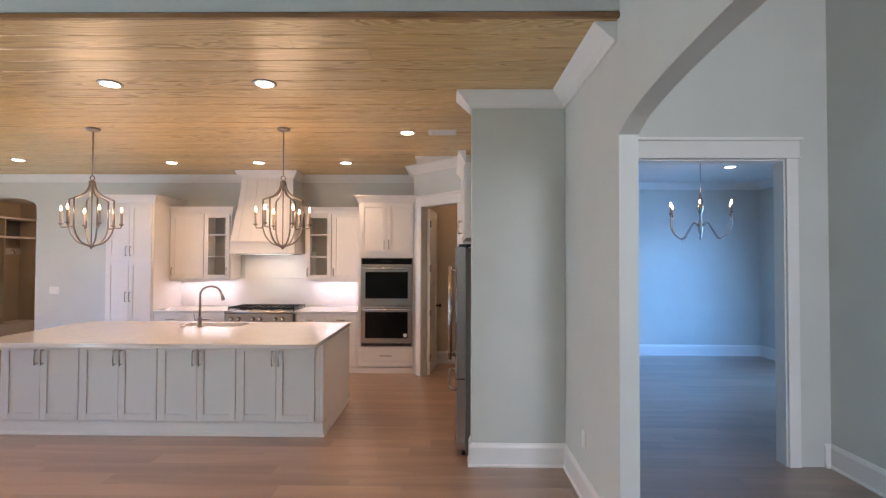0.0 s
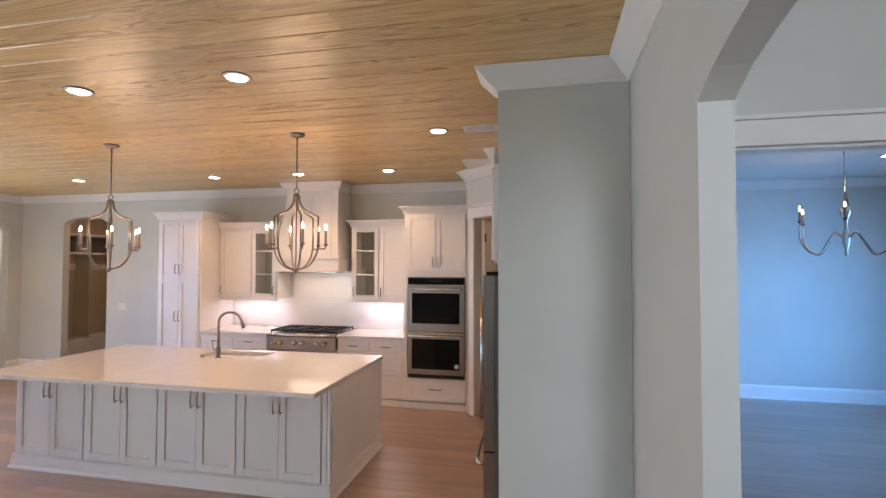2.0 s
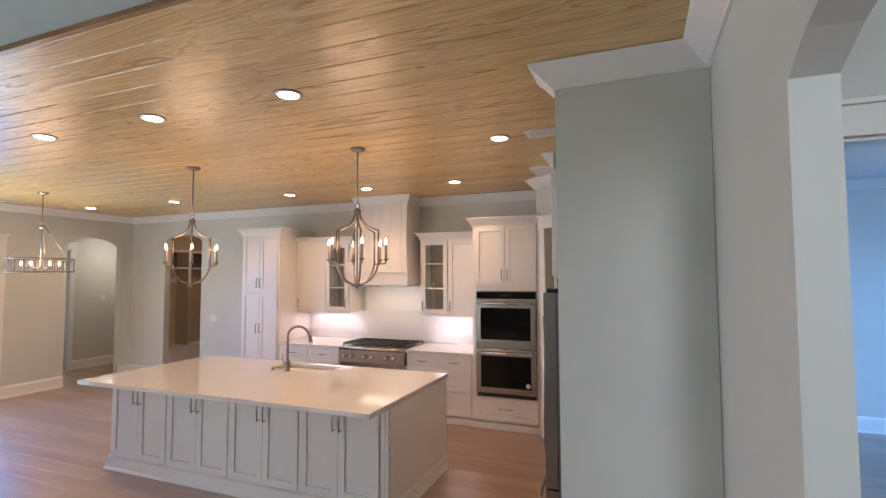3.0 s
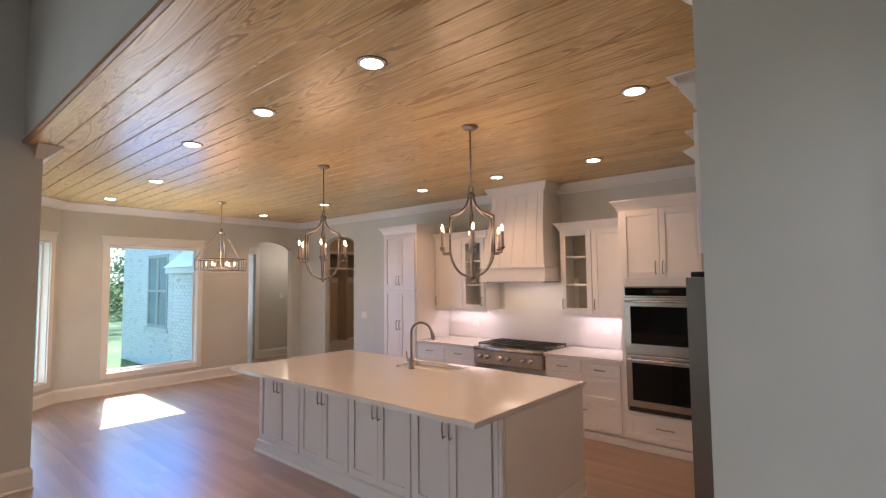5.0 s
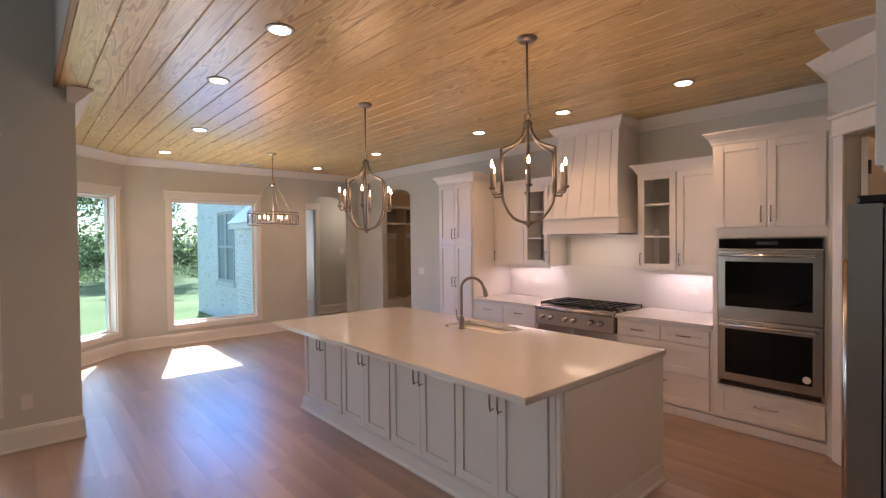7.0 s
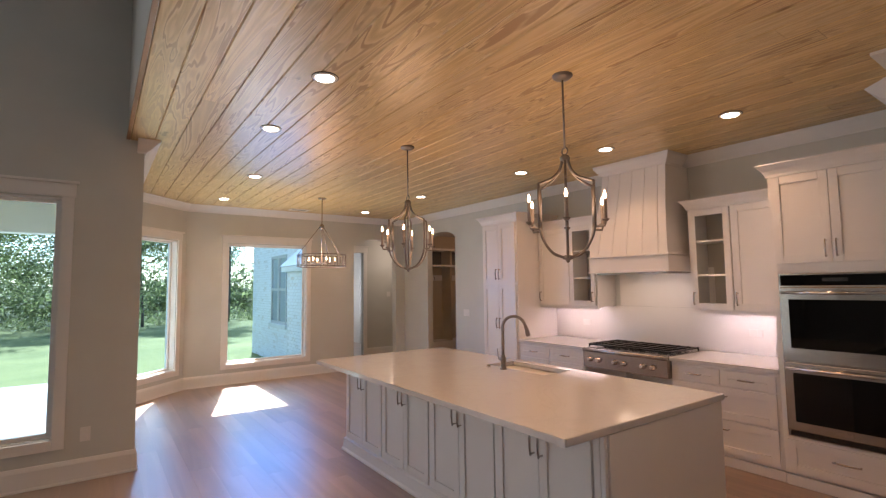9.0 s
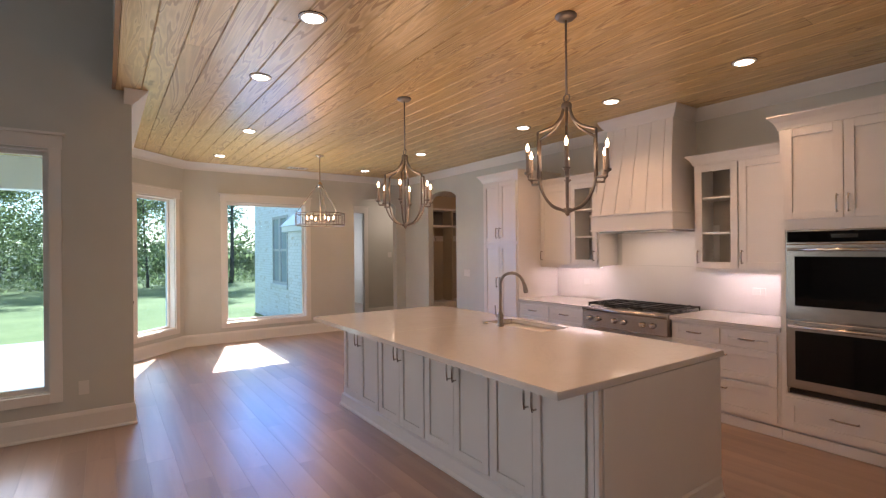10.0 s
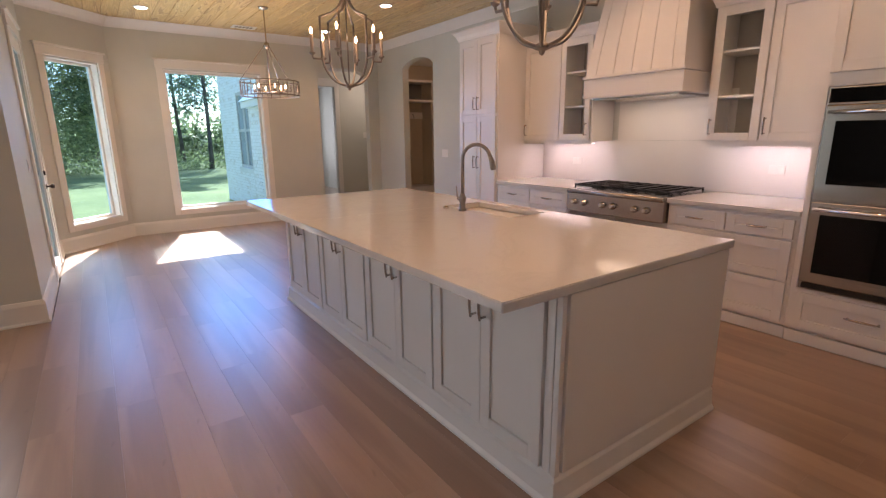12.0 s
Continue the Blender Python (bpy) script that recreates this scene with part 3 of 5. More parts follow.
for z, h, hz in ((0.13, 1.51, 0.98), (1.67, 0.82, 0.12)):
    door_on(tall, 0.028, z, 0.33, h, 0.30, hz, length=0.15)
    door_on(tall, 0.362, z, 0.33, h, 0.03, hz, length=0.15)
crown_on(tall, 0, W, DEEP, 2.515)

# wall oven unit
ovc = thing("oven_cabinet", (-0.685, FY, 0), "tall white oven housing with upper doors and a drawer", "cabinet")
W = 0.84
toe(ovc, W, DEEP)
sh = bmesh.new()
for a in ((0, 0.035, 0, DEEP, 0.1, 2.52), (W - 0.035, W, 0, DEEP, 0.1, 2.52), (0.035, W - 0.035, 0, DEEP, 0.1, 0.395), (0.035, W - 0.035, 0.0, DEEP, 1.705, 2.52), (0.035, W - 0.035, DEEP - 0.03, DEEP, 0.395, 1.705)):
    bm_box(sh, *a)
part("body", sh, M_CAB, ovc)
door_on(ovc, 0.03, 1.785, 0.388, 0.72, 0.355, 0.11, length=0.14)
door_on(ovc, 0.422, 1.785, 0.388, 0.72, 0.033, 0.11, length=0.14)
door_on(ovc, 0.03, 0.12, 0.78, 0.25, 0.39, 0.15, name="drawer_front", vertical=False, length=0.18)
crown_on(ovc, 0, W, DEEP, 2.515)

ov = thing("double_wall_oven", (-0.640, FY, 0.40), "stainless steel double wall oven with black glass windows", "oven")
OW = 0.76
part("housing", box(0.01, OW - 0.01, 0.0, 0.55, 0.0, 1.30), M_GREY, ov)
part("frame", box(0, OW, -0.012, -0.0005, 0.0, 1.30, 0.003), M_STEEL, ov)
cp = part("control_panel", box(0.012, OW - 0.012, -0.03, -0.0125, 1.205, 1.29, 0.004), M_BLACKGLASS, ov, "black glass control strip")
part("trim_strip", box(0.006, OW - 0.006, -0.034, -0.0125, 1.191, 1.2045, 0.002), M_POLISH, ov, "bright steel strip")
part("display", box(0.30, 0.46, -0.0312, -0.0302, 1.235, 1.265), M_BLACK, cp)
for z, h, win in ((0.60, 0.59, (0.105, 0.495)), (0.055, 0.535, (0.07, 0.455))):
    od = shifted(part("oven_door", box(0.006, OW - 0.006, -0.045, -0.0125, 0, h, 0.006), M_STEEL, ov), 0, 0, z)
    part("window", box(0.068, OW - 0.068, -0.0475, -0.0455, win[0], win[1], 0.001), M_BLACKGLASS, od, "black glass oven window")
    hb = bm_tube(bmesh.new(), [(0.04, -0.095, h - 0.042), (OW - 0.04, -0.095, h - 0.042)], 0.012, 12)
    for x in (0.06, OW - 0.06):
        bm_tube(hb, [(x, -0.045, h - 0.042), (x, -0.095, h - 0.042)], 0.009, 8)
    part("door_handle", hb, M_POLISH, od, "bright round steel bar handle")
    if z < 0.1:
        part("badge", box(0.33, 0.43, -0.0475, -0.0455, 0.025, 0.05), M_NICKEL, od)
        part("sticker", bm_lathe(bmesh.new(), [(0.028, 0), (0.028, 0.001)], seg=20), M_TRIM, od, "round white sticker", m=Matrix.Translation((0.655, -0.0478, 0.115)) @ Matrix.Rotation(radians(90), 4, "X"))
part("vent_slot", box(0.02, OW - 0.02, -0.03, -0.0125, 0.012, 0.045, 0.003), M_BLACK, ov)

# base units
def drawer_unit(x, w, rows, label):
    c = thing("base_cabinet", (x, FY + 0.01, 0), label, "cabinet", "base units under the worktop")
    toe(c, w, DEEP - 0.01)
    carcass(c, w, DEEP - 0.01, 0.1, 0.872)
    for z, h, cols in rows:
        cw = (w - 0.03) / cols
        for k in range(cols):
            door_on(c, 0.017 + cw * k, z, cw - 0.012, h, cw / 2 - 0.006, h / 2 if h < 0.2 else h - 0.075, name="drawer_front", vertical=False, length=0.13)
    return c


ROWS3 = [(0.715, 0.135, 2), (0.425, 0.275, 1), (0.125, 0.285, 1)]
drawer_unit(-3.725, 1.07, [(0.715, 0.135, 2), (0.125, 0.575, 2)], "white base unit with drawers and cupboard doors")
drawer_unit(-1.62, 0.93, ROWS3, "white base unit with two small and two wide drawers")
for x0, x1 in ((-3.728, -2.648), (-1.627, -0.688)):
    bmw = box(x0, x1, FY - 0.02, NY - 0.025, 0.876, 0.912, 0.004)
    tagged(part("worktop", bmw, M_QUARTZ), "white quartz worktop along the kitchen wall", "worktop", "worktops")
setting("backsplash_trim", box(-3.728, -0.688, NY - 0.022, NY - 0.002, 0.914, 1.36), M_TILE, "plain white backsplash slab", "backsplash")
setting("backsplash_hood_trim", box(-2.68, -1.52, NY - 0.021, NY - 0.003, 1.362, 1.80), M_TILE, "plain white backsplash slab", "backsplash")

# range top
rg = thing("gas_range", (-2.642, FY - 0.02, 0.70), "stainless steel six-burner gas range top with black grates", "range")
RW = 1.012
part("front_panel", box(0, RW, -0.03, 0.05, 0.0, 0.19, 0.008), M_STEEL, rg)
part("deck", box(0, RW, 0.05, 0.64, 0.0, 0.215, 0.004), M_STEEL, rg)
part("bullnose", bm_tube(bmesh.new(), [(0.004, -0.025, 0.195), (RW - 0.004, -0.025, 0.195)], 0.022, 12), M_STEEL, rg)
for x in (0.10, 0.21, 0.42, 0.53, 0.75, 0.86):
    kn = bm_lathe(bmesh.new(), [(0.030, 0), (0.030, 0.008), (0.024, 0.012), (0.022, 0.04), (0.016, 0.045)], seg=16)
    part("knob", kn, M_POLISH, rg, m=Matrix.Translation((x, -0.031, 0.095)) @ Matrix.Rotation(radians(90), 4, "X"))
part("badge", box(0.42, 0.62, -0.0325, -0.0305, 0.155, 0.168), M_NICKEL, rg)
for k in range(3):
    g = bmesh.new()
    x0 = 0.012 + k * 0.330
    for dx in (0.0, 0.105, 0.21, 0.313):
        bm_box(g, x0 + dx, x0 + dx + 0.012, 0.06, 0.62, 0.24, 0.258)
    for yy in (0.06, 0.2, 0.335, 0.47, 0.608):
        bm_box(g, x0, x0 + 0.325, yy, yy + 0.012, 0.236, 0.254)
    for dx in (0.0, 0.313):
        for yy in (0.06, 0.608):
            bm_box(g, x0 + dx, x0 + dx + 0.012, yy, yy + 0.012, 0.216, 0.24)
    part("grate", g, M_BLACK, rg, "black cast iron grate")
    for yy in (0.2, 0.47):
        part("burner", bm_lathe(bmesh.new(), [(0.05, 0.216), (0.05, 0.226), (0.035, 0.228), (0.035, 0.234)], (x0 + 0.163, yy, 0), 16), M_BLACK, rg, "black burner cap")

# wall units beside the hood
UY = NY - 0.36


def wall_unit(x, w, glass_left):
    c = thing("wall_cabinet", (x, UY, 0), "white wall cabinet with one glass and one panelled door", "wall cabinet", "wall cabinets beside the hood")
    z0, z1 = 1.355, 2.40
    gw = 0.40
    gx = 0.02 if glass_left else w - gw - 0.02
    px = gw + 0.03 if glass_left else 0.02
    pw = w - gw - 0.05
    d = 0.355
    b = bmesh.new()
    for a in ((0, 0.018, 0, d, z0, z1), (w - 0.018, w, 0, d, z0, z1), (0.018, w - 0.018, 0, d, z0, z0 + 0.02), (0.018, w - 0.018, 0, d, z1 - 0.02, z1), (px - 0.012, px + 0.006, 0, d, z0 + 0.02, z1 - 0.02) if glass_left else (gx - 0.018, gx, 0, d, z0 + 0.02, z1 - 0.02)):
        bm_box(b, *a)
    part("body", b, M_CAB, c)
    # back panel coloured darker in place of the shade behind the doors
    part("back_panel", box(0.018, w - 0.018, d - 0.012, d - 0.002, z0 + 0.02, z1 - 0.02), M_INSIDE_SHADE, c, "inner back panel with the cabinet's shade put into its colour")
    for k in (1, 2):
        zz = z0 + (z1 - z0) * k / 3
        part("shelf", box(gx + 0.002, gx + gw - 0.02, 0.02, d - 0.013, zz, zz + 0.018), M_CAB, c)
    door_on(c, gx, z0 + 0.012, gw - 0.006, z1 - z0 - 0.03, gw - 0.035 if not glass_left else 0.03, 0.11, glass=True, length=0.13)
    door_on(c, px, z0 + 0.012, pw, z1 - z0 - 0.03, 0.03, 0.11, length=0.13)
    part("light_rail", box(0.002, w - 0.002, 0.003, 0.02, z0 - 0.03, z0 - 0.001), M_CAB, c)
    crown_on(c, 0, w, d, z1 - 0.005, left=glass_left, right=not glass_left, h=0.10, out=0.065)
    return c


wall_unit(-3.727, 0.967, False)
wall_unit(-1.60, 0.912, True)
for x0, x1 in ((-3.6, -2.85), (-1.45, -0.85)):
    us = thing("under_cabinet_light", (x0, NY - 0.20, 1.328), "slim lit light strip under the wall cabinet", "light strip", "under-cabinet lights")
    part("housing", box(0, x1 - x0, -0.03, 0.03, 0.006, 0.026), M_TRIM, us)
    part("lens", box(0.004, x1 - x0 - 0.004, -0.02, 0.02, 0.001, 0.006), glow("strip_lens", (1.0, 0.86, 0.88), 2.5), us, "glowing lens")
    lamp("strip_light", "AREA", look(((x0 + x1) / 2, NY - 0.20, 1.325), ((x0 + x1) / 2, NY - 0.12, 0.9)), 1.5, (1.0, 0.73, 0.72), size=x1 - x0, size_y=0.04)

# range hood: flared panelled body on a band
hd = thing("range_hood", (-2.17, 0, 0), "flared white panelled range hood with vertical battens", "range hood")
hood_lines = [(1.955, 0.482, 9.50), (2.10, 0.468, 9.52), (2.25, 0.453, 9.545), (2.45, 0.432, 9.585), (2.65, 0.414, 9.63), (2.80, 0.404, 9.66), (2.93, 0.400, 9.675)]


def hood_shell(extra=0.0, u0=-1.0, u1=1.0, depth=None):
    bm, rows = bmesh.new(), []
    for z, hw, y in hood_lines:
        rows.append([bm.verts.new(p) for p in ((u0 * (hw + extra), y - extra, z), (u1 * (hw + extra), y - extra, z), (u1 * (hw + extra), NY - 0.004 if depth is None else y + depth, z), (u0 * (hw + extra), NY - 0.004 if depth is None else y + depth, z))])
    for a, b in zip(rows, rows[1:]):
        for k in range(4):
            bm.faces.new((a[k], a[(k + 1) % 4], b[(k + 1) % 4], b[k]))
    bm.faces.new(rows[0][::-1])
    bm.faces.new(rows[-1])
    return bm


part("body", hood_shell(), M_CAB, hd)
for k in range(-2, 3):
    u = k / 2.6
    part("batten", hood_shell(0.006, u - 0.008, u + 0.008, 0.004), M_CAB, hd)
part("band", box(-0.495, 0.495, 9.485, NY - 0.003, 1.775, 1.93, 0.006), M_CAB, hd)
part("band_cap", box(-0.508, 0.508, 9.47, NY - 0.003, 1.931, 1.955, 0.006), M_CAB, hd)
part("band_foot", box(-0.505, 0.505, 9.472, NY - 0.003, 1.76, 1.782, 0.004), M_CAB, hd)
part("insert", box(-0.43, 0.43, 9.55, NY - 0.05, 1.742, 1.7595), M_STEEL, hd, "steel hood insert")
prof = [(0, 2.925), (0.012, 2.925), (0.018, 2.94), (0.045, 2.97), (0.075, 3.02), (0.08, 3.046), (0, 3.046)]
part("cornice", moulding_bm([(0.400, NY - 0.12), (0.400, 9.675), (-0.400, 9.675), (-0.400, NY - 0.12)], prof), M_CAB, hd)
lamp("hood_lamp", "AREA", look((-2.15, 9.75, 1.735), (-2.15, 9.80, 0.9)), 5.0, (1.0, 0.76, 0.55), size=0.75, size_y=0.36)

# fridge and the cabinet above it (fronts towards the island)
fr = thing("refrigerator", (0.80, 7.29, 0), "stainless french-door refrigerator with dark grey sides", "refrigerator", turn=-90)
part("case", box(0, 0.905, 0, 0.76, 0.03, 1.78, 0.006), M_GREY, fr, "dark grey metal case")
for x0, x1, z0, z1 in ((0.002, 0.450, 0.66, 1.79), (0.455, 0.903, 0.66, 1.79), (0.002, 0.903, 0.05, 0.65)):
    b = bmesh.new()
    n = 8
    pts = [(x0 + (x1 - x0) * k / n, -0.075 - 0.012 * math.sin(math.pi * k / n), z0) for k in range(n + 1)] + [(x1, -0.003, z0), (x0, -0.003, z0)]
    bm_prism(b, pts, (0, 0, z1 - z0))
    d = part("door", b, M_STEEL, fr)
    hb = bmesh.new()
    if z0 > 0.3:
        x = x1 - 0.045 if x0 < 0.1 else x0 + 0.045
        bm_tube(hb, [(x, -0.135, 0.74), (x, -0.135, 1.62)], 0.018, 12)
        for z in (0.78, 1.58):
            bm_tube(hb, [(x, -0.08, z), (x, -0.135, z)], 0.01, 8)
    else:
        bm_tube(hb, smooth_path([(0.06, -0.08, 0.55), (0.10, -0.13, 0.56), (0.45, -0.145, 0.56), (0.80, -0.13, 0.56), (0.845, -0.08, 0.55)], 5), 0.012, 10)
    part("handle", hb, M_NICKEL, d, "long brushed steel handle")
part("hinge_cover", box(0.02, 0.10, -0.06, 0.05, 1.791, 1.815, 0.006), M_BLACK, fr)
part("hinge_cover", box(0.80, 0.885, -0.06, 0.05, 1.791, 1.815, 0.006), M_BLACK, fr)
part("grille", box(0.02, 0.885, -0.03, -0.001, 0.0, 0.045), M_BLACK, fr)
ufc = thing("fridge_cabinet", (0.80, 7.36, 0), "white cabinet with two doors above the refrigerator", "cabinet", turn=-90)
part("body", box(0, 0.99, 0, 0.82, 1.87, 2.52), M_CAB, ufc)
door_on(ufc, 0.02, 1.89, 0.47, 0.61, 0.435, 0.10, length=0.13)
door_on(ufc, 0.50, 1.89, 0.47, 0.61, 0.035, 0.10, length=0.13)
part("side_panel", box(-0.03, -0.001, 0.0, 0.82, 0, 2.52), M_CAB, ufc)
crown_on(ufc, -0.03, 0.99, 0.8, 2.515, left=True, right=False)

# ---- doors, casings, windows ----
def casing(name, m, w, h, both=False, head=0.12, label="white painted door casing"):
    """Casing round an opening of width w and height h; local y < 0 is the room's side."""
    c = new(name)
    c.matrix_world = m
    tagged(c, label, "door casing", kind="structure")
    part("jamb", box(-0.095, 0, -0.022, -0.002, 0, h + 0.012, 0.003), M_TRIM, c)
    part("jamb", box(w, w + 0.095, -0.022, -0.002, 0, h + 0.012, 0.003), M_TRIM, c)
    part("head", box(-0.105, w + 0.105, -0.026, -0.002, h + 0.013, h + 0.013 + head, 0.003), M_TRIM, c)
    part("cap", box(-0.125, w + 0.125, -0.046, -0.002, h + 0.014 + head, h + 0.04 + head, 0.006), M_TRIM, c)
    part("bead", box(-0.112, w + 0.112, -0.036, -0.002, h + 0.002, h + 0.0125, 0.003), M_TRIM, c)
    return c


def frame_m(p0, p1):
    """Local x from p0 to p1, local y into the wall (the room lies at y < 0)."""
    d = Vector((p1[0] - p0[0], p1[1] - p0[1], 0)).normalized()
    nrm = Vector((-d.y, d.x, 0))
    return Matrix(((d.x, nrm.x, 0, p0[0]), (d.y, nrm.y, 0, p0[1]), (0, 0, 1, 0), (0, 0, 0, 1)))


def window(name, p0, p1, z0, z1, thick, label):
    """p0, p1: the opening's ends seen from the room, from left to right."""
    w = math.hypot(p1[0] - p0[0], p1[1] - p0[1])
    c = new(name)
    c.matrix_world = frame_m(p0, p1)
    tagged(c, label, "window", kind="structure")
    f = bmesh.new()
    for a in ((0.001, 0.045, z0 + 0.001, z1 - 0.001), (w - 0.045, w - 0.001, z0 + 0.001, z1 - 0.001), (0.045, w - 0.045, z0 + 0.001, z0 + 0.045), (0.045, w - 0.045, z1 - 0.045, z1 - 0.001)):
        bm_box(f, a[0], a[1], thick - 0.06, thick - 0.01, a[2], a[3], 0.004)
    part("window_frame", f, M_TRIM, c)
    li = bmesh.new()
    for a in ((0.001, 0.012, z0 + 0.001, z1 - 0.001), (w - 0.012, w - 0.001, z0 + 0.001, z1 - 0.001), (0.012, w - 0.012, z0 + 0.001, z0 + 0.012), (0.012, w - 0.012, z1 - 0.012, z1 - 0.001)):
        bm_box(li, a[0], a[1], 0.0, thick - 0.061, a[2], a[3])
    part("reveal", li, M_TRIM, c)
    g = part("pane", box(0.046, w - 0.046, thick - 0.04, thick - 0.034, z0 + 0.046, z1 - 0.046), M_PANE, c, "clear glass pane")
    g.visible_shadow = False
    cs = 0.085
    part("side_casing", box(-cs, 0, -0.022, -0.002, z0 - cs, z1 + 0.01, 0.003), M_TRIM, c)
    part("side_casing", box(w, w + cs, -0.022, -0.002, z0 - cs, z1 + 0.01, 0.003), M_TRIM, c)
    part("bottom_casing", box(0.001, w - 0.001, -0.022, -0.002, z0 - cs, z0, 0.003), M_TRIM, c)
    part("head_casing", box(-cs - 0.01, w + cs + 0.01, -0.026, -0.002, z1 + 0.011, z1 + 0.125, 0.003), M_TRIM, c)
    part("head_cap", box(-cs - 0.03, w + cs + 0.03, -0.046, -0.002, z1 + 0.126, z1 + 0.15, 0.006), M_TRIM, c)
    return c


window("window_1", (WX, 6.55), (WX, 7.95), 0.34, 2.42, 0.15, "large white-framed picture window in the breakfast nook")
s = math.sqrt(0.5)
window("window_2", (WX + 0.98 * s, 5.9 - 0.98 * s), (WX + 0.2 * s, 5.9 - 0.2 * s), 0.34, 2.42, 0.15, "narrow white-framed window in the angled bay wall")
window("window_3", (-4.32, 3.05), (-4.32, 4.45), 0.38, 2.45, 0.12, "large white-framed living room window to the porch")
# unseen window, added only to let light into the living room
window("window_4", (-4.32, -0.25), (-4.32, 2.35), 0.38, 2.45, 0.12, "wide white-framed window added out of view to light the living room")
window("window_5", (6.15, 9.13), (6.15, 7.33), 0.5, 2.45, 0.12, "white-framed dining room window")

casing("door_casing_1", frame_m((0.86 - 0.85 * s, 8.62 + 0.85 * s), (0.86 - 0.115 * s, 8.62 + 0.115 * s)), 0.735, 2.44, label="white casing of the pantry doorway")
casing("door_casing_2", frame_m((1.95, 6.23), (3.43, 6.23)), 1.48, 2.52, label="white casing of the wide dining room opening", head=0.135)
lin = bmesh.new()
for a in ((1.952, 1.965, 6.228, 6.352, 0, 2.518), (3.415, 3.428, 6.228, 6.352, 0, 2.518), (1.965, 3.415, 6.228, 6.352, 2.505, 2.518)):
    bm_box(lin, *a)
setting("trim_opening_lining", lin, M_TRIM, "white lining of the dining room opening", "trim")
casing("door_casing_3", frame_m((-5.67, 5.05), (-6.53, 5.05)), 0.86, 2.44, label="white casing of the patio door")
casing("door_casing_4", frame_m((-9.5, 9.0), (-9.5, 9.87)), 0.87, 2.44, label="white casing of the side hall doorway")

pd = new("door_1")
pd.matrix_world = frame_m((-5.675, 5.02), (-6.525, 5.02))
tagged(pd, "closed white patio door with a full glass light", "door", kind="structure")
part("leaf", shaker_bm(0.85, 2.43, 0.045, 0.13, glass=True), M_TRIM, pd)
g = part("pane", box(0.13, 0.72, -0.026, -0.020, 0.13, 2.30), M_PANE, pd, "clear glass pane")
g.visible_shadow = False
kb = bm_lathe(bmesh.new(), [(0.028, 0), (0.028, 0.006), (0.012, 0.012), (0.012, 0.04), (0.027, 0.05), (0.027, 0.068), (0.012, 0.076)], seg=16)
part("door_knob", kb, M_BRONZE, pd, "dark bronze knob", m=Matrix.Translation((0.79, -0.046, 0.92)) @ Matrix.Rotation(radians(90), 4, "X"))
part("deadbolt", bm_lathe(bmesh.new(), [(0.027, 0), (0.027, 0.012), (0.015, 0.016)], seg=16), M_BRONZE, pd, "dark bronze deadbolt", m=Matrix.Translation((0.79, -0.046, 1.07)) @ Matrix.Rotation(radians(90), 4, "X"))

# pantry door, open into the pantry
dl = new("door_2")
hinge = Vector((0.86 - 0.84 * s, 8.62 + 0.84 * s, 0)) + Vector((s, s, 0)) * 0.10
dl.matrix_world = Matrix.Translation(hinge) @ Matrix.Rotation(radians(83), 4, "Z")
tagged(dl, "white panelled pantry door standing open", "door", kind="structure")
part("panel", panel_bm(0.70, 2.42, 0.04, 0.11), M_TRIM, part("leaf", shaker_bm(0.70, 2.42, 0.04, 0.11), M_TRIM, dl))
for z in (0.25, 0.90, 1.55, 2.20):
    part("hinge", box(-0.012, 0.03, -0.052, -0.041, z - 0.05, z + 0.05, 0.003), M_BRONZE, dl, "dark bronze hinge")
part("door_knob", bm_lathe(bmesh.new(), [(0.028, 0), (0.028, 0.006), (0.012, 0.012), (0.012, 0.04), (0.027, 0.05), (0.027, 0.068), (0.012, 0.076)], seg=16), M_BRONZE, dl, "dark bronze knob", m=Matrix.Translation((0.64, -0.041, 0.95)) @ Matrix.Rotation(radians(90), 4, "X"))


# ---- lights ----
DOWN = [(-0.785, 5.93), (-2.0, 5.93), (-3.26, 5.93), (-0.81, 9.03), (-2.05, 9.03), (-3.3, 9.03), (0.2, 7.39), (-5.25, 6.3), (-7.1, 6.3), (-5.35, 8.85), (-7.25, 8.82)]
dn = None
for x, y in DOWN:
    if dn is None:
        dn = thing("downlight", (x, y, H - 0.009), "round white recessed ceiling light, switched on", "ceiling light", "recessed ceiling lights")
        part("trim_ring", bm_lathe(bmesh.new(), [(0.060, 0.0), (0.078, 0.0), (0.085, 0.004), (0.085, 0.008), (0.060, 0.008)], seg=28), M_TRIM, dn)
        # dark ring added in place of the shadow round the trim
        part("shadow_gap", bm_lathe(bmesh.new(), [(0.0845, 0.005), (0.090, 0.005), (0.090, 0.0085), (0.0845, 0.0085)], seg=28), M_BRONZE, dn)
        part("lens", bm_lathe(bmesh.new(), [(0.062, -0.003), (0.064, -0.0005)], seg=28), M_LED, dn, "glowing round lens")
    else:
        copy_thing(dn, pose(x, y, H - 0.009))
    lamp("downlight_lamp", "SPOT", look((x, y, H - 0.03), (x, y, 0)), 58, WARM, cone=radians(125), blend=0.8, radius=0.15)


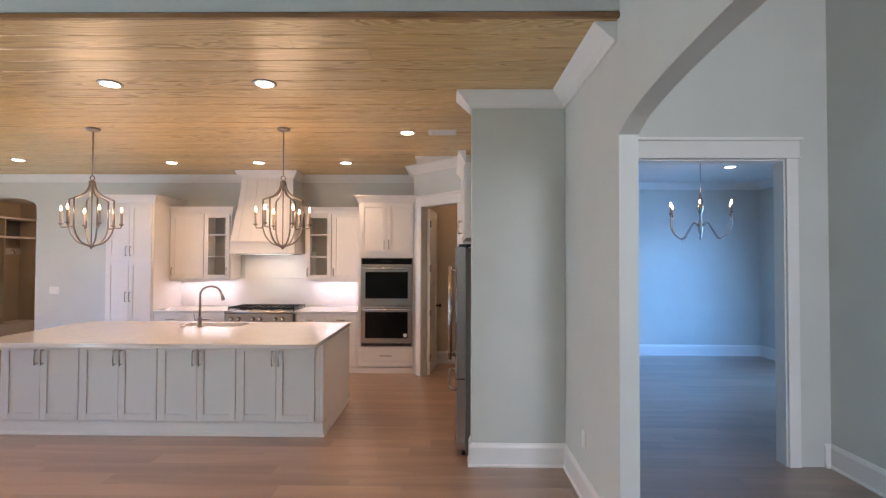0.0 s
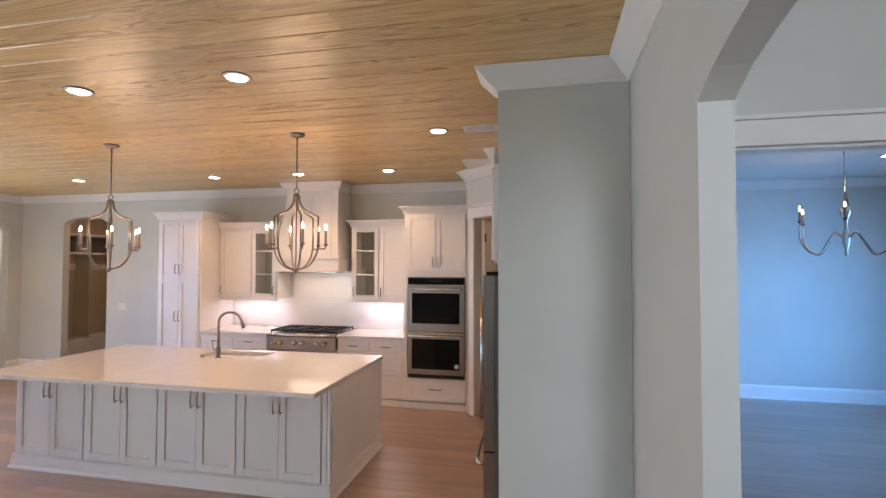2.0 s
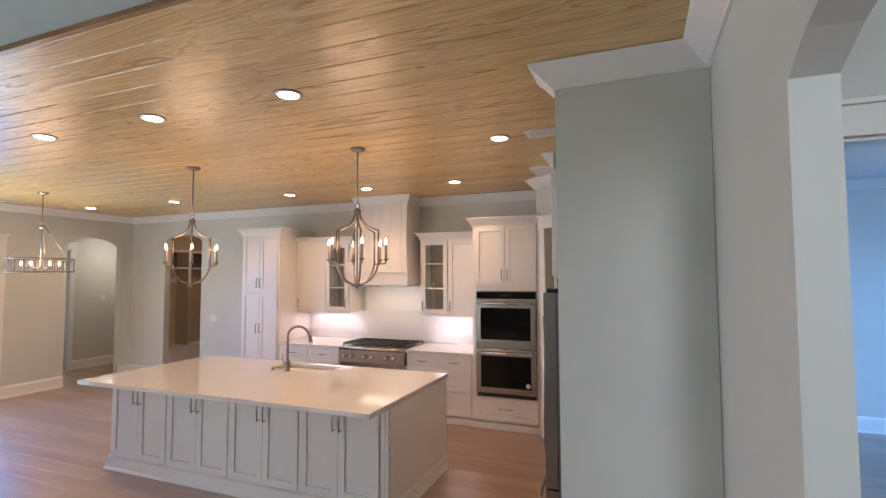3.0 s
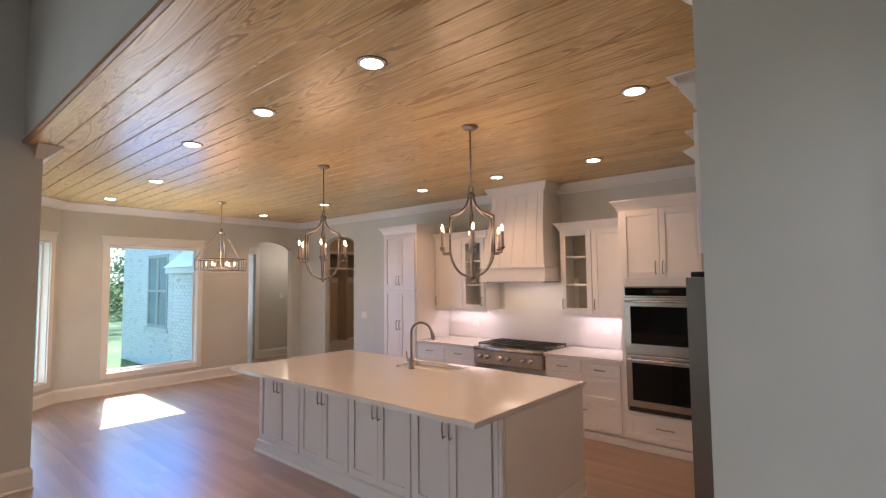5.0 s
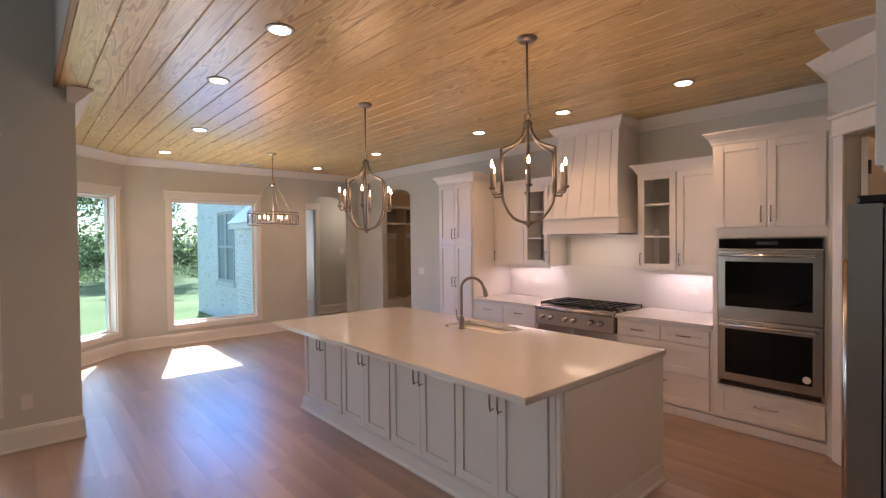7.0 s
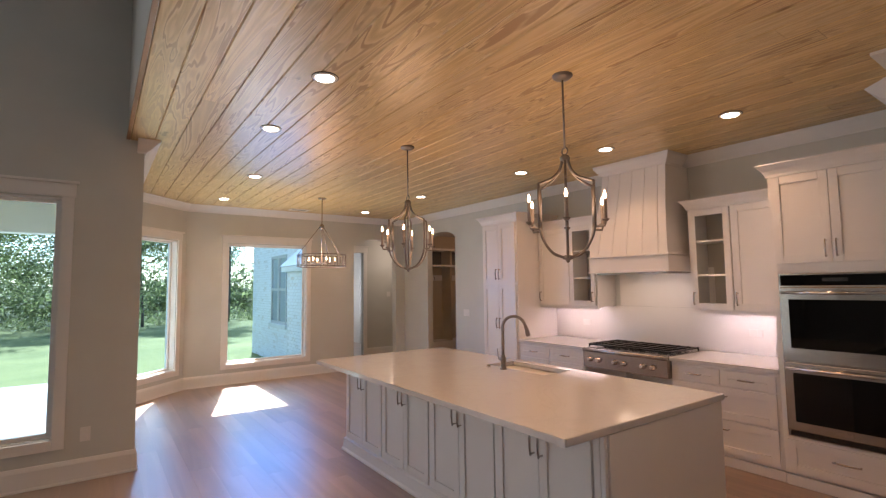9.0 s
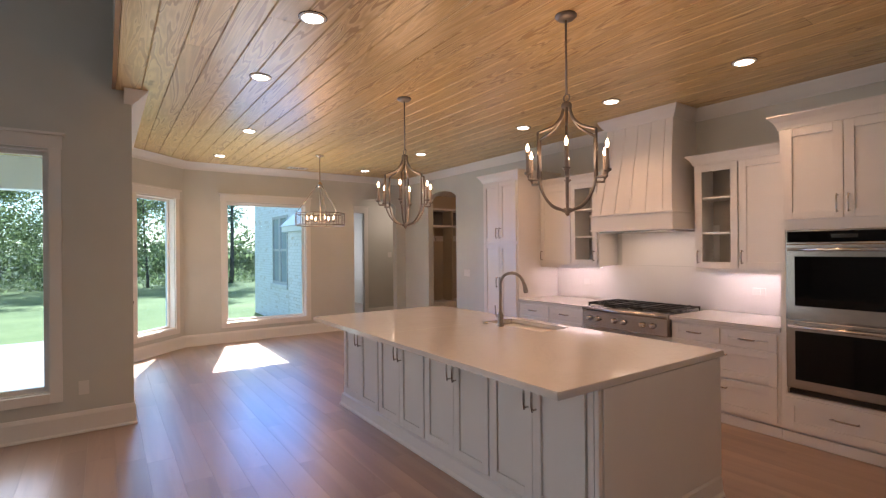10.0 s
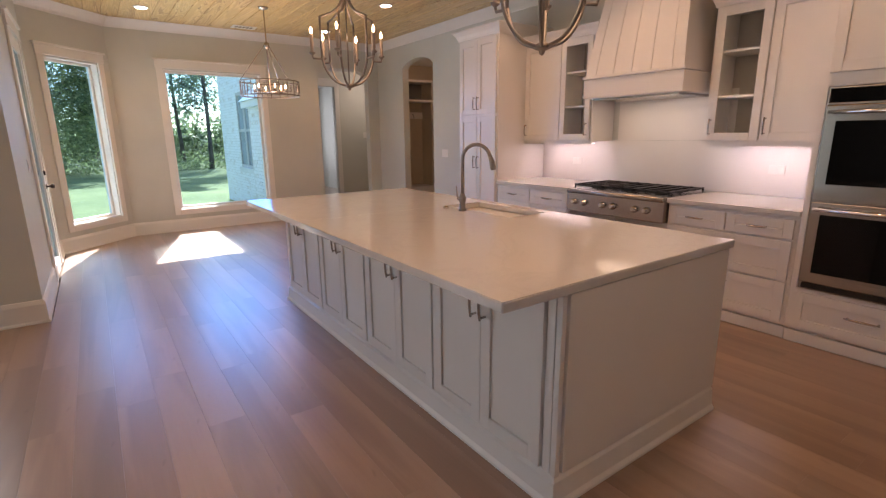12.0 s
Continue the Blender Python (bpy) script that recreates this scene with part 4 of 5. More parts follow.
def candle(parent, x, y, z, h, sleeve):
    part("candle_sleeve", bm_lathe(bmesh.new(), [(0.012, 0), (0.012, h), (0.008, h + 0.004)], (x, y, z), 10), sleeve, parent)
    part("drip_cup", bm_lathe(bmesh.new(), [(0.010, -0.012), (0.022, -0.002), (0.024, 0.006), (0.013, 0.006)], (x, y, z), 12), M_IRON, parent)
    part("bulb", bm_lathe(bmesh.new(), [(0.005, 0), (0.009, 0.010), (0.0105, 0.020), (0.008, 0.034), (0.003, 0.048), (0.001, 0.053)], (x, y, z + h + 0.004), 12), M_BULB, parent, "glowing flame-tip bulb")


def lantern(at, spin):
    """Six-rib lantern chandelier; the origin at its bottom finial."""
    c = thing("lantern_chandelier", at, "lit bronze-grey lantern chandelier with six candles above the island", "chandelier", "chandeliers above the island")
    top = H - at[2]
    part("canopy", bm_lathe(bmesh.new(), [(0.02, top - 0.035), (0.05, top - 0.028), (0.068, top - 0.012), (0.068, top - 0.001)], seg=24), M_IRON, c)
    part("rod", bm_tube(bmesh.new(), [(0, 0, 0.76), (0, 0, top - 0.03)], 0.007, 8), M_IRON, c)
    ring = [(0.024 * math.cos(a), 0, 0.735 + 0.024 * math.sin(a)) for a in (2 * math.pi * k / 14 for k in range(15))]
    part("ring", bm_tube(bmesh.new(), ring, 0.005, 8, False), M_IRON, c)
    part("hub", bm_lathe(bmesh.new(), [(0.016, 0.655), (0.030, 0.665), (0.034, 0.69), (0.026, 0.705), (0.012, 0.712)], seg=16), M_IRON, c)
    part("finial", bm_lathe(bmesh.new(), [(0.003, -0.012), (0.012, -0.004), (0.014, 0.008), (0.034, 0.014), (0.036, 0.032), (0.02, 0.04)], seg=16), M_IRON, c)
    part("stem", bm_tube(bmesh.new(), [(0, 0, 0.035), (0, 0, 0.66)], 0.006, 8), M_IRON, c)
    upper = smooth_path([(0.022, 0, 0.67), (0.045, 0, 0.605), (0.09, 0, 0.555), (0.15, 0, 0.525), (0.200, 0, 0.505)], 5)
    lower = smooth_path([(0.198, 0, 0.215), (0.182, 0, 0.155), (0.148, 0, 0.095), (0.10, 0, 0.05), (0.03, 0, 0.025)], 5)
    for k in range(6):
        r = Matrix.Rotation(radians(60 * k + spin), 4, "Z")
        b = bmesh.new()
        bm_tube(b, upper, 0.0085, 8)
        bm_tube(b, [(0.200, 0, 0.508), (0.200, 0, 0.21)], 0.0085, 8)
        bm_tube(b, lower, 0.0085, 8)
        bm_tube(b, [(0.192, 0, 0.212), (0.264, 0, 0.212), (0.270, 0, 0.235)], 0.0075, 8)
        part("rib", b, M_IRON, c, m=r)
        p = r @ Vector((0.270, 0, 0))
        candle(c, p.x, p.y, 0.248, 0.13, M_CANDLE)
    return c


for x, spin in ((-3.107, 20), (-1.086, 10)):
    lantern((x, 7.245, 1.79), spin)
    lamp("chandelier_lamp", "POINT", pose(x, 7.245, 2.2), 18, (1.0, 0.64, 0.38), radius=0.3)

# drum chandelier above the breakfast nook
dr = thing("drum_chandelier", (-6.27, 7.58, 1.95), "round open-work metal drum chandelier with glowing bulbs", "chandelier")
part("canopy", bm_lathe(bmesh.new(), [(0.02, 1.065), (0.06, 1.08), (0.065, 1.099)], seg=24), M_NICKEL, dr)
part("rod", bm_tube(bmesh.new(), [(0, 0, 0.06), (0, 0, 1.07)], 0.008, 8), M_NICKEL, dr)
part("hub", bm_lathe(bmesh.new(), [(0.02, 0.60), (0.035, 0.62), (0.035, 0.66), (0.015, 0.68)], seg=14), M_NICKEL, dr)
RD = 0.37
for z in (0.012, 0.19):
    part("hoop", bm_tube(bmesh.new(), [(RD * math.cos(a), RD * math.sin(a), z) for a in (2 * math.pi * k / 40 for k in range(41))], 0.008, 6, False), M_IRON, dr)
for k in range(20):
    b = bmesh.new()
    a0, a1 = 2 * math.pi * k / 20, 2 * math.pi * (k + 1) / 20
    P = lambda a, z: (RD * math.cos(a), RD * math.sin(a), z)
    am = (a0 + a1) / 2
    bm_tube(b, [P(a0, 0.012), P(a0, 0.19)], 0.005, 6)
    bm_tube(b, [P(a0, 0.05), P(am, 0.05), P(am, 0.15), P(a1, 0.15)], 0.004, 6)
    part("lattice", b, M_IRON, dr)
for k in range(3):
    a = 2 * math.pi * k / 3 + 0.4
    part("stay", bm_tube(bmesh.new(), [(0.03 * math.cos(a), 0.03 * math.sin(a), 0.64), (RD * math.cos(a), RD * math.sin(a), 0.19)], 0.004, 6), M_NICKEL, dr)
for k in range(6):
    a = 2 * math.pi * k / 6
    part("arm", bm_tube(bmesh.new(), [(0, 0, 0.065), (0.2 * math.cos(a), 0.2 * math.sin(a), 0.065)], 0.005, 6), M_NICKEL, dr)
    candle(dr, 0.2 * math.cos(a), 0.2 * math.sin(a), 0.07, 0.03, M_CANDLE_PALE)
lamp("drum_lamp", "POINT", pose(-6.27, 7.58, 2.02), 22, (1.0, 0.60, 0.34), radius=0.32)

# dining chandelier
dc = thing("dining_chandelier", (3.98, 8.65, 1.95), "small silvery scroll-arm chandelier with candle bulbs", "chandelier")
part("rod", bm_tube(bmesh.new(), [(0, 0, 0.6), (0, 0, 1.09)], 0.006, 8), M_NICKEL, dc)
part("canopy", bm_lathe(bmesh.new(), [(0.02, 1.06), (0.06, 1.08), (0.065, 1.099)], seg=20), M_NICKEL, dc)
part("column", bm_lathe(bmesh.new(), [(0.006, 0), (0.02, 0.02), (0.012, 0.06), (0.03, 0.12), (0.035, 0.20), (0.014, 0.3), (0.022, 0.36), (0.045, 0.42), (0.03, 0.52), (0.01, 0.62)], seg=14), M_NICKEL, dc)
arm = smooth_path([(0.02, 0, 0.17), (0.09, 0, 0.23), (0.16, 0, 0.13), (0.24, 0, 0.02), (0.34, 0, 0.06), (0.40, 0, 0.17), (0.40, 0, 0.33)], 5)
for k in range(6):
    r = Matrix.Rotation(radians(60 * k + 2), 4, "Z")
    part("arm", bm_tube(bmesh.new(), arm, 0.009, 8), M_NICKEL, dc, m=r)
    p = r @ Vector((0.40, 0, 0))
    candle(dc, p.x, p.y, 0.34, 0.10, M_CANDLE)
lamp("dining_lamp", "POINT", pose(3.98, 8.65, 2.45), 5, (1.0, 0.6, 0.34), radius=0.2)
copy_thing(dn, pose(4.75, 9.3, H - 0.009))

# vents, switches, outlets
def vent(at, w, d):
    v = thing("ceiling_vent", at, "white louvred air vent in the ceiling", "vent", "ceiling vents")
    f = bmesh.new()
    for a in ((-w, w, -d, -d + 0.03), (-w, w, d - 0.03, d), (-w, -w + 0.03, -d + 0.03, d - 0.03), (w - 0.03, w, -d + 0.03, d - 0.03)):
        bm_box(f, *a, -0.01, -0.001)
    part("frame", f, M_TRIM, v)
    part("backing", box(-w + 0.03, w - 0.03, -d + 0.03, d - 0.03, -0.003, -0.001), M_GREY, v)
    for k in range(6):
        y = -d + 0.04 + (2 * d - 0.08) * k / 5
        part("slat", box(-w + 0.03, w - 0.03, y - 0.006, y + 0.002, -0.009, -0.004), M_TRIM, v)


vent((0.578, 7.38, H), 0.15, 0.10)
vent((-7.62, 7.67, H), 0.10, 0.17)


def plate(p0, p1, z, u, w=0.075, h=0.12, outlet=False):
    name = "outlet" if outlet else "light_switch"
    c = new(name)
    c.matrix_world = frame_m(p0, p1) @ Matrix.Translation((u, 0, z))
    tagged(c, "small white wall outlet plate" if outlet else "white light switch plate on the wall", "outlet" if outlet else "switch", "wall plates")
    part("plate", box(-w / 2, w / 2, -0.007, -0.001, -h / 2, h / 2, 0.002), M_TRIM, c)
    for k in ((-0.025, 0.025) if outlet else (0,)):
        part("socket" if outlet else "rocker", box(-0.016, 0.016, -0.010, -0.0072, k - (0.016 if outlet else 0.03), k + (0.016 if outlet else 0.03), 0.001), M_TRIM, c)


plate((WX, NY), (EX, NY), 1.15, 2.15, 0.16)
plate((-4.32, 4), (-4.32, 5), 0.39, 0.68, outlet=True)
plate((EX, 6.2), (EX, 5), 0.42, 0.55, outlet=True)
plate((-4.32, 5.05), (-7, 5.05), 1.2, 0.9)
for x in (-3.2, -1.15):
    plate((WX, NY - 0.0225), (EX, NY - 0.0225), 1.13, x - WX, 0.12, 0.075, outlet=False)
plate((-9.5, 8.6), (-9.5, 10), 1.45, 1.95, 0.10)

# ---- hall lockers seen through the north arch ----
ml = thing("mudroom_locker", (-7.895, 10.26, 0), "dimly lit white and beige mudroom lockers with shelf and hooks", "locker", turn=90)
part("bench", box(0, 1.48, -0.42, 0, 0.0, 0.46, 0.006), M_CAB, ml)
part("back_panel", box(0, 1.48, -0.03, 0, 0.461, 2.05), M_PANTRY, ml)
for x in (0.0, 0.74, 1.45):
    part("divider", box(x, x + 0.03, -0.38, -0.031, 0.461, 2.05, 0.003), M_PANTRY, ml)
part("shelf", box(0, 1.48, -0.40, 0, 2.051, 2.085, 0.004), M_CAB, ml)
part("cubby_top", box(0, 1.48, -0.40, 0, 2.40, 2.44, 0.004), M_CAB, ml)
for x in (0.0, 0.74, 1.45):
    part("cubby_side", box(x, x + 0.03, -0.38, -0.001, 2.086, 2.399), M_PANTRY, ml)
# grey back: the shadow inside the open cubbies is put into its colour
part("cubby_back", box(0.031, 1.449, -0.03, -0.001, 2.086, 2.399), M_GREY, ml, "cubby back coloured dark in place of its shadow")
part("rail", box(0.031, 1.449, -0.05, -0.031, 1.75, 1.87, 0.003), M_CAB, ml)
for x in (0.2, 0.5, 0.95, 1.25):
    part("hook", bm_tube(bmesh.new(), smooth_path([(x, -0.05, 1.83), (x, -0.09, 1.82), (x, -0.11, 1.78), (x, -0.10, 1.76)], 4), 0.006, 6), M_BRONZE, ml, "dark bronze coat hook")
hdn = thing("hall_door", (-6.25, 11.70, 0), "closed beige panelled hall door with dark knob", "door")
part("panel", panel_bm(0.8, 2.3, 0.04, 0.12), M_PANTRY, part("leaf", shaker_bm(0.8, 2.3, 0.04, 0.12), M_PANTRY, hdn))
part("door_knob", bm_lathe(bmesh.new(), [(0.028, 0), (0.012, 0.012), (0.012, 0.04), (0.027, 0.05), (0.012, 0.076)], seg=14), M_BRONZE, hdn, "dark bronze knob", m=Matrix.Translation((0.07, -0.041, 0.95)) @ Matrix.Rotation(radians(90), 4, "X"))
# added light so the dim mud hall shows; no fixture stands for it
lamp("hall_lamp", "POINT", pose(-6.5, 10.9, 2.6), 8.0, WARM, radius=0.1)
# added light for the pantry's inside, without a fixture
lamp("pantry_lamp", "POINT", pose(1.1, 9.5, 2.8), 5.0, WARM, radius=0.1)


# ---- outdoors ----
def grass_mat():
    m, n, l, b = base_mat("lawn_grass", 0.9)
    v = mapped(n, l, (1, 1, 1)).outputs[0]
    a = noise_tex(n, l, v, 0.5, 5)
    f = noise_tex(n, l, v, 40, 3)
    r = ramp(n, l, a.outputs[0], [(0.3, (0.14, 0.16, 0.035)), (0.7, (0.25, 0.26, 0.075))])
    r2 = ramp(n, l, f.outputs[0], [(0.3, (0.6, 0.6, 0.6)), (0.7, (1, 1, 1))])
    l.new(mix(n, l, "MULTIPLY", 0.8, r.outputs[0], r2.outputs[0]), b.inputs["Base Color"])
    bump(n, l, b, f.outputs[0], 0.6, 0.03)
    return m


def leaf_mat(name, a, c):
    m, n, l, b = base_mat(name, 0.55)
    g = n.new("ShaderNodeNewGeometry")
    r = ramp(n, l, g.outputs["Random Per Island"], [(0.0, a), (1.0, c)])
    l.new(r.outputs[0], b.inputs["Base Color"])
    tr = n.new("ShaderNodeBsdfTranslucent")
    l.new(r.outputs[0], tr.inputs["Color"])
    ms = n.new("ShaderNodeMixShader")
    ms.inputs[0].default_value = 0.68
    l.new(b.outputs[0], ms.inputs[1])
    l.new(tr.outputs[0], ms.inputs[2])
    l.new(ms.outputs[0], n["Material Output"].inputs[0])
    return m


def brick_mat(name, source):
    m, n, l, b = base_mat(name, 0.85)
    v = mapped(n, l, (1, 1, 1)).outputs[0]
    if source == "object":
        rnd = n.new("ShaderNodeObjectInfo").outputs["Random"]
    else:
        rnd = n.new("ShaderNodeNewGeometry").outputs["Random Per Island"]
    r = ramp(n, l, rnd, [(0.0, (0.80, 0.79, 0.76)), (0.72, (0.74, 0.73, 0.70)), (0.88, (0.70, 0.66, 0.62)), (0.97, (0.60, 0.53, 0.48))])
    r.color_ramp.interpolation = "LINEAR"
    w = noise_tex(n, l, v, 14, 4)
    rw = ramp(n, l, w.outputs[0], [(0.42, (0, 0, 0)), (0.6, (1, 1, 1))])
    l.new(mix(n, l, "MIX", rw.outputs[0], r.outputs[0], (0.78, 0.77, 0.74)), b.inputs["Base Color"])
    bump(n, l, b, w.outputs[0], 0.5, 0.01)
    return m


M_GRASS = grass_mat()
M_LEAF = leaf_mat("green_leaves", (0.12, 0.16, 0.07), (0.30, 0.33, 0.15))
M_LEAF2 = leaf_mat("pine_needles", (0.09, 0.14, 0.10), (0.21, 0.27, 0.18))
M_BARK = paint("bark", (0.11, 0.085, 0.065), 0.9, 0.4, 30, 0.5)
M_CONC = paint("porch_concrete", (0.48, 0.46, 0.43), 0.8, 0.08, 40, 0.2)
M_BRICK = brick_mat("painted_brick", "object")
M_BRICK_REST = brick_mat("painted_brick_rest", "island")
M_MORTAR = paint("pale_mortar", (0.66, 0.65, 0.62), 0.9, 0.1, 60, 0.3)
M_ROOF = paint("grey_shingle", (0.10, 0.10, 0.105), 0.9, 0.2, 30, 0.4)
GZ = -0.30
gr = setting("ground", bm_prism(bmesh.new(), [(-900, -900, GZ - 0.5), (900, -900, GZ - 0.5), (900, 900, GZ - 0.5), (-900, 900, GZ - 0.5)], (0, 0, 0.5)), M_GRASS, "mown green lawn", "lawn")

# covered porch beyond the living room windows
setting("pavement", box(-10.6, -4.45, -6.0, 4.9, GZ, -0.06, 0.01), M_CONC, "pale concrete porch slab", "porch")
random.seed(8)
bm = bmesh.new()
y = -3.5
while y < 4.88:
    bm_box(bm, -7.6, -4.45, y, min(y + 0.135, 4.9) - 0.004, 2.86, 2.88)
    y += 0.135
setting("ceiling_porch", bm, M_PINE, "varnished pine porch ceiling", "ceiling")
setting("ceiling_porch_slab", box(-8.2, -4.45, -3.6, 4.9, 2.885, 3.1), M_CEIL, "porch roof", "ceiling")
setting("trim_porch_beam", box(-7.75, -7.5, -3.6, 4.9, 2.42, 2.88, 0.01), M_TRIM, "white painted porch beam", "beam")
dnp = copy_thing(dn, pose(-6.2, 3.4, 2.85))

# brick wing of the house
wing = thing("brick_house", (-14.5, 8.6, GZ), "white-painted brick wing of the house with a double window", "house")
# upper wall and eaves are out of view, sized to clip the indoor sun patch
WW, WH = 6.35, 5.1
WIN = (1.95, 3.25, 1.0, 2.78)
part("wall", wall_bm((WW, 0.012), (0.0, 0.012), 0.10, 0, WH, [(WW - WIN[1], WW - WIN[0], WIN[2], WIN[3], 0)]), M_MORTAR, wing, "painted brick wall", m=None)
part("wall", box(0.012, 0.11, 0.125, 3.0, 0, WH), M_MORTAR, wing)
part("wall", box(0.11, WW, 3.0, 3.1, 2.0 + 1.5, WH), M_MORTAR, wing)
part("roof", bm_prism(bmesh.new(), [(-0.35, -0.35, WH), (-0.35, 3.45, WH), (-0.35, 1.55, WH + 1.6)], (WW + 0.6, 0, 0)), M_ROOF, wing)
# opaque panes; the pale reflections in the glass are put into their colour
wf = part("window", box(WIN[0], WIN[1], 0.03, 0.06, WIN[2], WIN[3]), paint("reflection_toned_pane", (0.36, 0.42, 0.43), 0.08, 0.1, 5, 0.0), wing, "double window with pale reflections put into its panes' colour")
fb = bmesh.new()
for x0, x1 in ((WIN[0], WIN[0] + 0.64), (WIN[1] - 0.64, WIN[1])):
    for a in ((x0, x0 + 0.06, WIN[2], WIN[3]), (x1 - 0.06, x1, WIN[2], WIN[3]), (x0 + 0.06, x1 - 0.06, WIN[2], WIN[2] + 0.07), (x0 + 0.06, x1 - 0.06, WIN[3] - 0.07, WIN[3]), (x0 + 0.06, x1 - 0.06, (WIN[2] + WIN[3]) / 2 - 0.03, (WIN[2] + WIN[3]) / 2 + 0.03)):
        bm_box(fb, a[0], a[1], -0.01, 0.03, a[2], a[3])
part("frame", fb, M_CONC, wf, "grey-painted window frame")
part("sill", box(WIN[0] - 0.08, WIN[1] + 0.08, -0.05, 0.03, WIN[2] - 0.10, WIN[2], 0.005), M_MORTAR, wf)
# small roofed bay
part("bay", box(4.75, 6.2, -0.45, -0.002, 0, 2.38), M_MORTAR, wing)
part("bay_roof", bm_prism(bmesh.new(), [(4.63, -0.6, 2.40), (4.63, -0.002, 2.40), (4.63, -0.002, 2.85), (4.63, -0.1, 2.85)], (1.65, 0, 0)), M_TRIM, wing, "white metal bay roof")
part("bay_cornice", box(4.65, 6.26, -0.56, -0.002, 2.28, 2.398, 0.01), M_TRIM, wing)
# bricks: the nearest ones singly, the rest joined
BL, BH, J = 0.205, 0.068, 0.011
unit = bmesh.new()
bm_box(unit, 0, BL - J, -0.008, 0.02, 0, BH - J)
ume = bpy.data.meshes.new("brick")
unit.to_mesh(ume)
unit.free()
ume.materials.append(M_BRICK)
verts, faces, count = [], [], 0
row = 0
wall_part = [c for c in wing.children if c.name.startswith("wall")][0]
bay_part = [c for c in wing.children if c.name.startswith("bay") and "roof" not in c.name and "corn" not in c.name][0]


def joined_brick(x, y, z, w):
    i = len(verts)
    verts.extend([(x, y, z), (x + w, y, z), (x + w, y, z + BH - J), (x, y, z + BH - J), (x, y + 0.02, z), (x + w, y + 0.02, z), (x + w, y + 0.02, z + BH - J), (x, y + 0.02, z + BH - J)])
    faces.extend([(i, i + 1, i + 2, i + 3), (i + 3, i + 2, i + 6, i + 7), (i, i + 3, i + 7, i + 4), (i + 1, i + 5, i + 6, i + 2), (i, i + 4, i + 5, i + 1)])


while row * BH < 3.6:
    z = row * BH
    x = -BL / 2 * (row % 2)
    while x < WW - 0.1:
        a, b = max(x, 0), min(x + BL - J, WW)
        inwin = WIN[2] - 0.1 < z + BH and z < WIN[3] and a < WIN[1] + 0.005 and b > WIN[0] - 0.005
        if inwin and a < WIN[0] < b:
            b, inwin = WIN[0] - 0.008, False
        elif inwin and a < WIN[1] < b:
            a, inwin = WIN[1] + 0.008, False
        if not inwin and b - a > 0.03:
            bay = a > 4.74 and b < 6.2 and z < 2.2
            if b - a > BL - J - 0.001 and bay and count < 290 and a < 6.0 and z < 2.1:
                ob = new("brick", ume)
                ob.parent = bay_part
                ob.location = (a, -0.452, z)
                count += 1
            elif bay:
                joined_brick(a, -0.46, z, b - a)
            else:
                joined_brick(a, 0.004, z, b - a)
        x += BL
    row += 1
me = bpy.data.meshes.new("bricks")
me.from_pydata(verts, [], faces)
me.materials.append(M_BRICK_REST)
ob = new("bricks", me)
ob.parent = wing
tagged(ob, kind="stuff")


# trees
def tree_mesh(seed, height, spread, leaves, leaf, low):
    rnd = random.Random(seed)
    bm = bmesh.new()
    lean = (rnd.uniform(-0.5, 0.5), rnd.uniform(-0.5, 0.5))
    pt = lambda h: Vector((lean[0] * h * h + 0.12 * math.sin(h * 5 + seed), lean[1] * h * h + 0.12 * math.cos(h * 4), height * h))
    r0 = 0.009 * height
    bm_tube(bm, [pt(k / 9) - Vector((0, 0, 0.15 if k == 0 else 0)) for k in range(10)], [r0 * (1.25 if k == 0 else 1 - 0.085 * k) for k in range(10)], 8)
    tips = []
    for k in range(22):
        h = low + (0.98 - low) * (k + rnd.random()) / 22
        a = rnd.uniform(0, 6.28)
        ln = spread * (1.1 - 0.8 * h) * rnd.uniform(0.6, 1.2)
        s0 = pt(h)
        e1 = s0 + Vector((math.cos(a) * ln * 0.55, math.sin(a) * ln * 0.55, ln * rnd.uniform(0.05, 0.3)))
        e2 = s0 + Vector((math.cos(a + 0.25) * ln, math.sin(a + 0.25) * ln, ln * rnd.uniform(0.0, 0.45)))
        bm_tube(bm, [s0, e1, e2], [r0 * 0.32, r0 * 0.2, r0 * 0.06], 5)
        tips += [(e2, ln * 0.30), (e1, ln * 0.24), ((e1 + e2) / 2, ln * 0.27)]
    v, f = [], []
    for _ in range(leaves):
        c, sp = rnd.choice(tips)
        p = c + Vector((rnd.gauss(0, sp), rnd.gauss(0, sp), rnd.gauss(0, sp * 0.7)))
        d1 = Vector((rnd.gauss(0, 1), rnd.gauss(0, 1), rnd.gauss(0, 0.7))).normalized()
        d2 = d1.orthogonal().normalized()
        s = leaf * rnd.uniform(0.6, 1.3)
        i = len(v)
        v += [p - d1 * s, p + d2 * s * 0.5, p + d1 * s, p - d2 * s * 0.5]
        f.append((i, i + 1, i + 2, i + 3))
    crown = bpy.data.meshes.new("crown")
    crown.from_pydata(v, [], f)
    return bm, crown


protos = []
